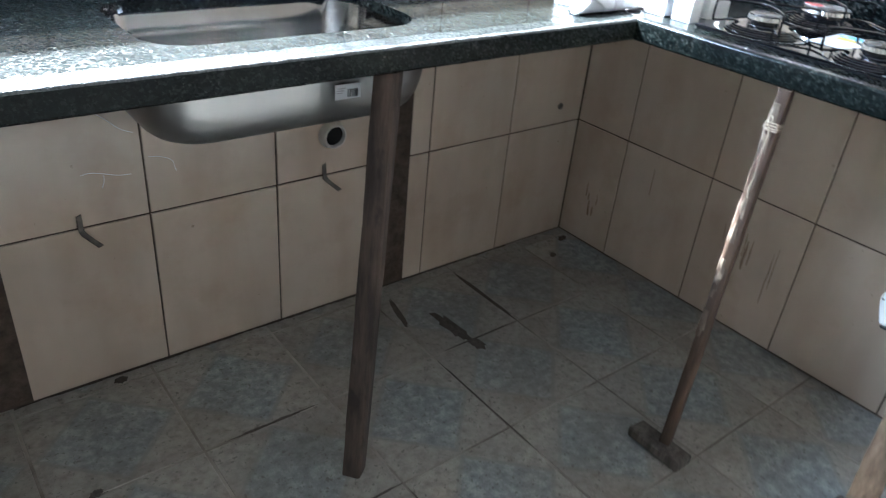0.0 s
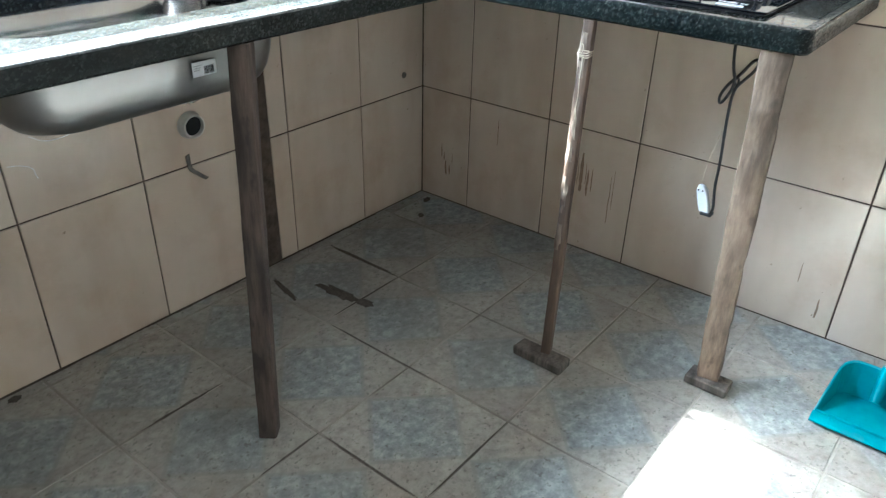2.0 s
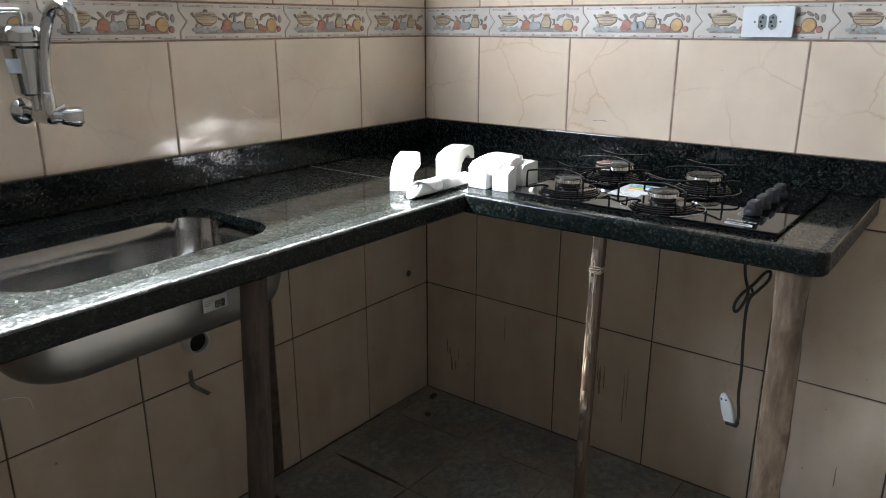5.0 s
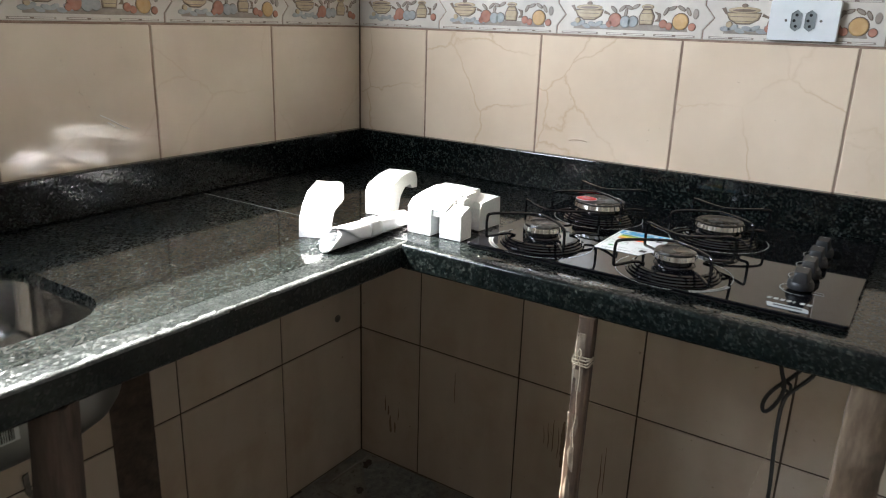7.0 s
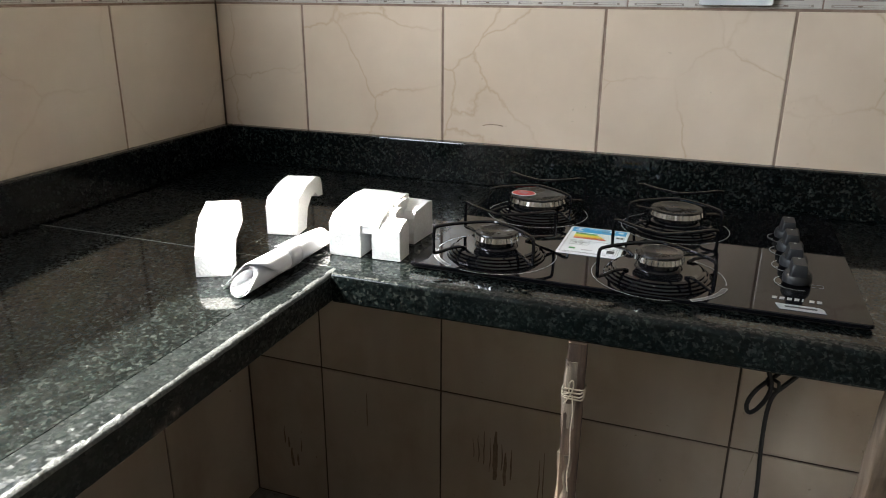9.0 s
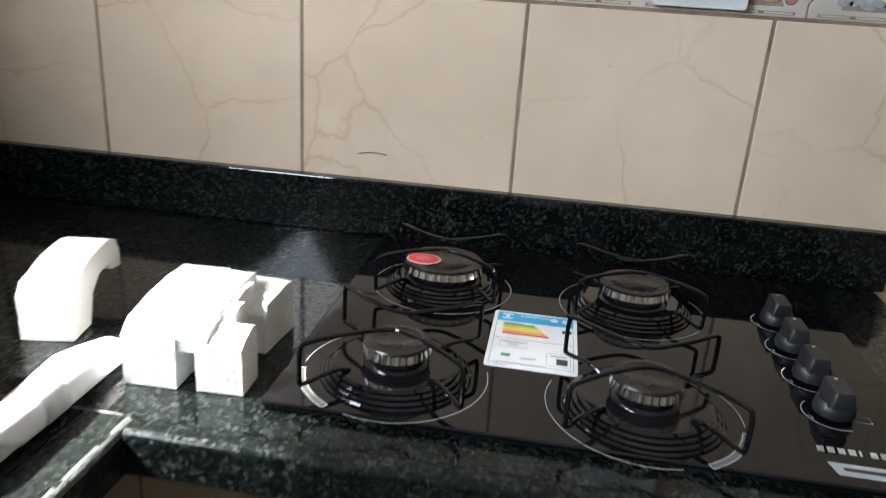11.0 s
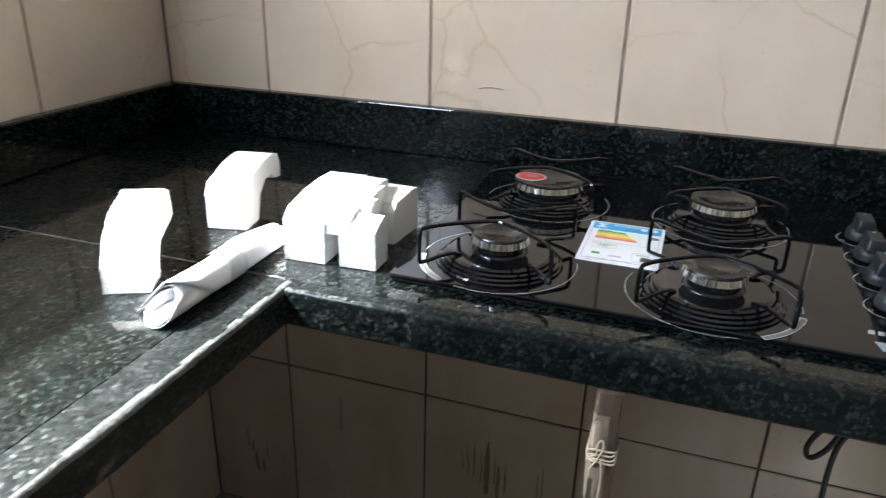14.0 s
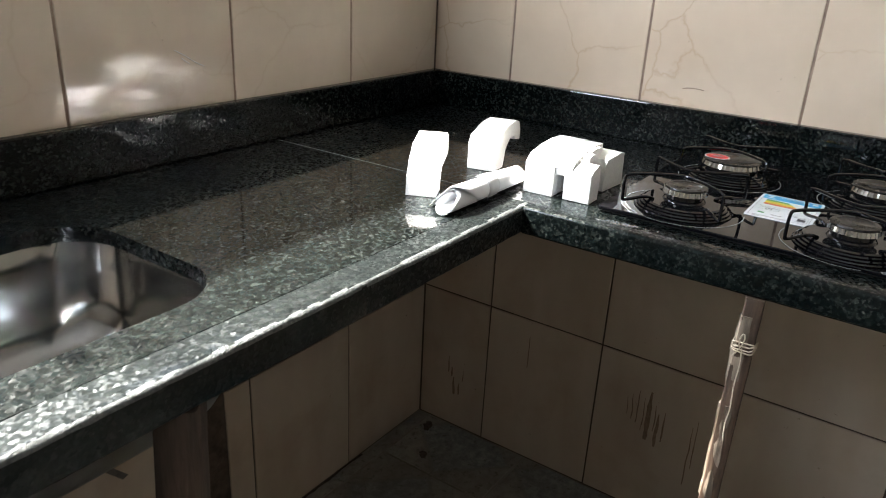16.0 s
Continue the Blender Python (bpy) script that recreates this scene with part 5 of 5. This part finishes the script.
def clear_of(u0, u1, w0, w1, hole):
    """The pieces of a tile left beside an opening."""
    if hole is None or u1 <= hole[0] or u0 >= hole[1] or w1 <= hole[2] or w0 >= hole[3]:
        return [(u0, u1, w0, w1)]
    out = []
    if u0 < hole[0]:
        out.append((u0, hole[0], w0, w1))
    if u1 > hole[1]:
        out.append((hole[1], u1, w0, w1))
    a, b = max(u0, hole[0]), min(u1, hole[1])
    if w0 < hole[2]:
        out.append((a, b, w0, hole[2]))
    if w1 > hole[3]:
        out.append((a, b, hole[3], w1))
    return out


def joints(first, pitch, far):
    out = [0.0, first]
    while out[-1] - pitch > far:
        out.append(out[-1] - pitch)
    return out + [far]


def border_mesh(width, first=False, last=False):
    """A listello: pots, fruit and leaves in low relief between two dashed rules."""
    if ("border", round(width, 4), first, last) in cache:
        return cache[("border", round(width, 4), first, last)]
    h = 0.0796
    bm = bmesh.new()
    nl, nr = (0.0, 0.019) if first else (0.019, 0.0) if last else (0.019, 0.019)
    loft(bm, [[(d, y, d), (width - d, y, d), (width - d, y, 0.017), (width - d + nr, y, h / 2), (width - d, y, h - 0.017), (width - d, y, h - d),
               (d, y, h - d), (d, y, h - 0.017), (d + nl, y, h / 2), (d, y, 0.017)] for d, y in ((0, 0.008), (0, 0.0012), (0.0012, 0))], cap0=False)

    def blob(pts, depth, mi):
        if max(p[0] for p in pts) > width - 0.002:
            return
        cxm, czm = sum(p[0] for p in pts) / len(pts), sum(p[1] for p in pts) / len(pts)
        loft(bm, [[(x, 0.0005, z) for x, z in pts], [(cxm + (x - cxm) * 0.86, -depth, czm + (z - czm) * 0.86) for x, z in pts]], cap0=False, mi=mi)

    def oval(x, z, rx, rz, tilt=0, n=16):
        c, s = math.cos(radians(tilt)), math.sin(radians(tilt))
        return [(x + c * rx * math.cos(math.tau * k / n) - s * rz * math.sin(math.tau * k / n), z + s * rx * math.cos(math.tau * k / n) + c * rz * math.sin(math.tau * k / n)) for k in range(n)]

    def fruit(x, z, r, mi):
        blob(oval(x, z, r * 1.10, r * 1.10), 0.0008, 5)
        blob(oval(x, z, r, r), 0.0022, mi)
    for z in (0.0045, 0.0735):
        for k in range(3):
            x = 0.008 + 0.1 * k
            blob([(x, z - 0.0022), (x + 0.088, z - 0.0022), (x + 0.088, z + 0.0022), (x, z + 0.0022)], 0.0006, 6)
            blob([(x + 0.002, z - 0.0012), (x + 0.086, z - 0.0012), (x + 0.086, z + 0.0012), (x + 0.002, z + 0.0012)], 0.0009, 0)
            blob([(x + 0.040, z - 0.0012), (x + 0.048, z - 0.0012), (x + 0.048, z + 0.0012), (x + 0.040, z + 0.0012)], 0.0012, 5)
    blob([(0.03, 0.012), (0.286, 0.012), (0.280, 0.024), (0.03, 0.022)], 0.0007, 6)
    # tureen on a cloth
    for k in range(7):
        blob(oval(0.040 + 0.013 * k, 0.021 + 0.003 * math.sin(2.2 * k), 0.011, 0.005, 25 * math.sin(1.9 * k), 10), 0.0013, 3)
    fruit(0.046, 0.029, 0.006, 1)
    blob([(0.036, 0.052), (0.104, 0.052), (0.100, 0.038), (0.084, 0.029), (0.058, 0.029), (0.042, 0.038)], 0.0008, 5)
    blob([(0.038, 0.050), (0.102, 0.050), (0.098, 0.039), (0.083, 0.031), (0.059, 0.031), (0.044, 0.039)], 0.0020, 1)
    blob(oval(0.070, 0.055, 0.030, 0.006), 0.0018, 1)
    blob(oval(0.070, 0.0545, 0.024, 0.0028), 0.0021, 5)
    blob(oval(0.070, 0.063, 0.006, 0.004), 0.0020, 5)
    blob([(0.043, 0.044), (0.097, 0.044), (0.096, 0.0425), (0.044, 0.0425)], 0.0023, 5)
    blob([(0.050, 0.036), (0.090, 0.036), (0.088, 0.0347), (0.052, 0.0347)], 0.0023, 5)
    blob([(0.028, 0.058), (0.036, 0.060), (0.042, 0.048), (0.038, 0.046)], 0.0012, 5)
    blob([(0.104, 0.050), (0.116, 0.044), (0.116, 0.040), (0.102, 0.044)], 0.0012, 5)
    # apples, plums, jug, berries and oranges
    fruit(0.128, 0.031, 0.0145, 2)
    fruit(0.116, 0.023, 0.007, 2)
    fruit(0.150, 0.028, 0.0125, 3)
    fruit(0.166, 0.029, 0.0115, 3)
    blob([(0.178, 0.022), (0.208, 0.022), (0.212, 0.040), (0.204, 0.055), (0.184, 0.055), (0.176, 0.040)], 0.0008, 5)
    blob([(0.180, 0.024), (0.206, 0.024), (0.209, 0.040), (0.202, 0.053), (0.186, 0.053), (0.179, 0.040)], 0.0020, 1)
    blob(oval(0.194, 0.058, 0.013, 0.005), 0.0018, 1)
    blob(oval(0.194, 0.0575, 0.010, 0.0024), 0.0021, 5)
    blob([(0.181, 0.046), (0.207, 0.046), (0.2075, 0.0447), (0.1805, 0.0447)], 0.0023, 5)
    blob([(0.181, 0.032), (0.207, 0.032), (0.2065, 0.0307), (0.1815, 0.0307)], 0.0023, 5)
    blob([(0.208, 0.050), (0.222, 0.046), (0.222, 0.030), (0.210, 0.030), (0.216, 0.036), (0.216, 0.042)], 0.0010, 5)
    fruit(0.228, 0.026, 0.0085, 2)
    fruit(0.240, 0.022, 0.0075, 2)
    fruit(0.262, 0.031, 0.0165, 4)
    for x, z, tl in ((0.142, 0.054, 40), (0.156, 0.056, -20), (0.170, 0.058, 25), (0.124, 0.052, -40), (0.232, 0.050, 60), (0.244, 0.056, 20), (0.262, 0.056, -30), (0.276, 0.050, -60), (0.150, 0.046, 80)):
        blob(oval(x, z, 0.010, 0.0042, tl, 10), 0.0010, 5)
        blob(oval(x, z, 0.0082, 0.0028, tl, 10), 0.0014, 6)
    fruit(0.285, 0.022, 0.0075, 2)
    blob(oval(0.290, 0.046, 0.006, 0.010), 0.0012, 6)
    cache[("border", round(width, 4), first, last)] = mesh_of("border_tile", bm, BORDER, B_TAN, B_RED, B_BLUE, B_ORANGE, B_DARK, B_GREY)
    return cache[("border", round(width, 4), first, last)]


ROWS_UP = [(0.820, 1.238), (1.322, 1.740), (1.740, 2.158), (2.158, 2.576), (2.576, ZC)]
NORTH_LOW = [(0.0, -0.307), (-0.307, -0.614), (-0.614, -0.682), (-0.775, -1.083), (-1.083, -1.391), (-1.391, -1.700),
             (-1.79, -2.098), (-2.098, -2.406), (-2.406, -2.714), (-2.714, -3.022)]
g = GAP / 2
for xb, xa in NORTH_LOW:
    for z0, z1 in ((0.0, 0.405), (0.405, 0.820)):
        w, h = xb - xa, z1 - z0
        lay(wall_north, "tile", tile_mesh("tile", -w / 2 + g, w / 2 - g, -h / 2 + g, h / 2 - g, 0.008, TILE_LOW), ((xa + xb) / 2, 0, (z0 + z1) / 2), 0)
jn = joints(-0.301, 0.3075, X0)
for xb, xa in zip(jn, jn[1:]):
    for z0, z1 in ROWS_UP:
        for a, b, c, d in clear_of(xa, xb, z0, z1, WIN):
            w, h = b - a, d - c
            if w > 0.01 and h > 0.01:
                lay(wall_north, "tile", tile_mesh("tile_plain", -w / 2 + g, w / 2 - g, -h / 2 + g, h / 2 - g, 0.008, TILE_PLAIN), ((a + b) / 2, 0, (c + d) / 2), 0)
je = joints(-0.210, 0.308, Y0)
for yb, ya in zip(je, je[1:]):
    w = yb - ya
    for z0, z1 in [(0.0, 0.405), (0.405, 0.820)] + ROWS_UP:
        h = z1 - z0
        kind = TILE_LOW if z1 < 0.83 else TILE
        lay(wall_east, "tile", tile_mesh("tile" if kind is TILE else "tile_low", -w / 2 + g, w / 2 - g, -h / 2 + g, h / 2 - g, 0.008, kind), (0, (ya + yb) / 2, (z0 + z1) / 2), -90).name = "tile"

jb = joints(-0.266, 0.3075, X0)
for xb, xa in zip(jb, jb[1:]):
    lay(wall_north, "border_tile", border_mesh(xb - xa - 0.002, xa == jb[-1], xb == 0.0), (xa + 0.0006, 0, 1.2402), 0)
jb = joints(-0.246, 0.308, Y0)
for yb, ya in zip(jb, jb[1:]):
    lay(wall_east, "border_tile", border_mesh(yb - ya - 0.002, yb == 0.0, ya == jb[-1]), (0, yb - 0.0006, 1.2402), -90)

FP = 0.3065
gx = [-0.214 - FP * k for k in range(-1, 10)]
gy = [-0.040 - FP * k for k in range(-1, 10)]
for xb in gx:
    for yb in gy:
        cx, cy = xb - FP / 2, yb - FP / 2
        u0, u1 = max(-FP / 2, X0 - cx), min(FP / 2, 0.0 - cx)
        v0, v1 = max(-FP / 2, Y0 - cy), min(FP / 2, 0.0 - cy)
        if u1 - u0 < 0.012 or v1 - v0 < 0.012:
            continue
        key = ("floor", round(u0, 3), round(u1, 3), round(v0, 3), round(v1, 3))
        if key not in cache:
            q, ch = 0.0032, 0.0012
            bm = bmesh.new()
            loft(bm, [[(u0 + q + d, v0 + q + d, z), (u1 - q - d, v0 + q + d, z), (u1 - q - d, v1 - q - d, z), (u0 + q + d, v1 - q - d, z)] for d, z in ((0, -0.006), (0, -0.0012), (ch, 0.0))], cap0=False)
            cache[key] = mesh_of("floor_tile", bm, FLOOR_TILE)
        lay(floor, "floor_tile", cache[key], (cx, cy, 0.0006 * noise.noise((cx * 5, cy * 5, 0)) - 0.0004), 0)
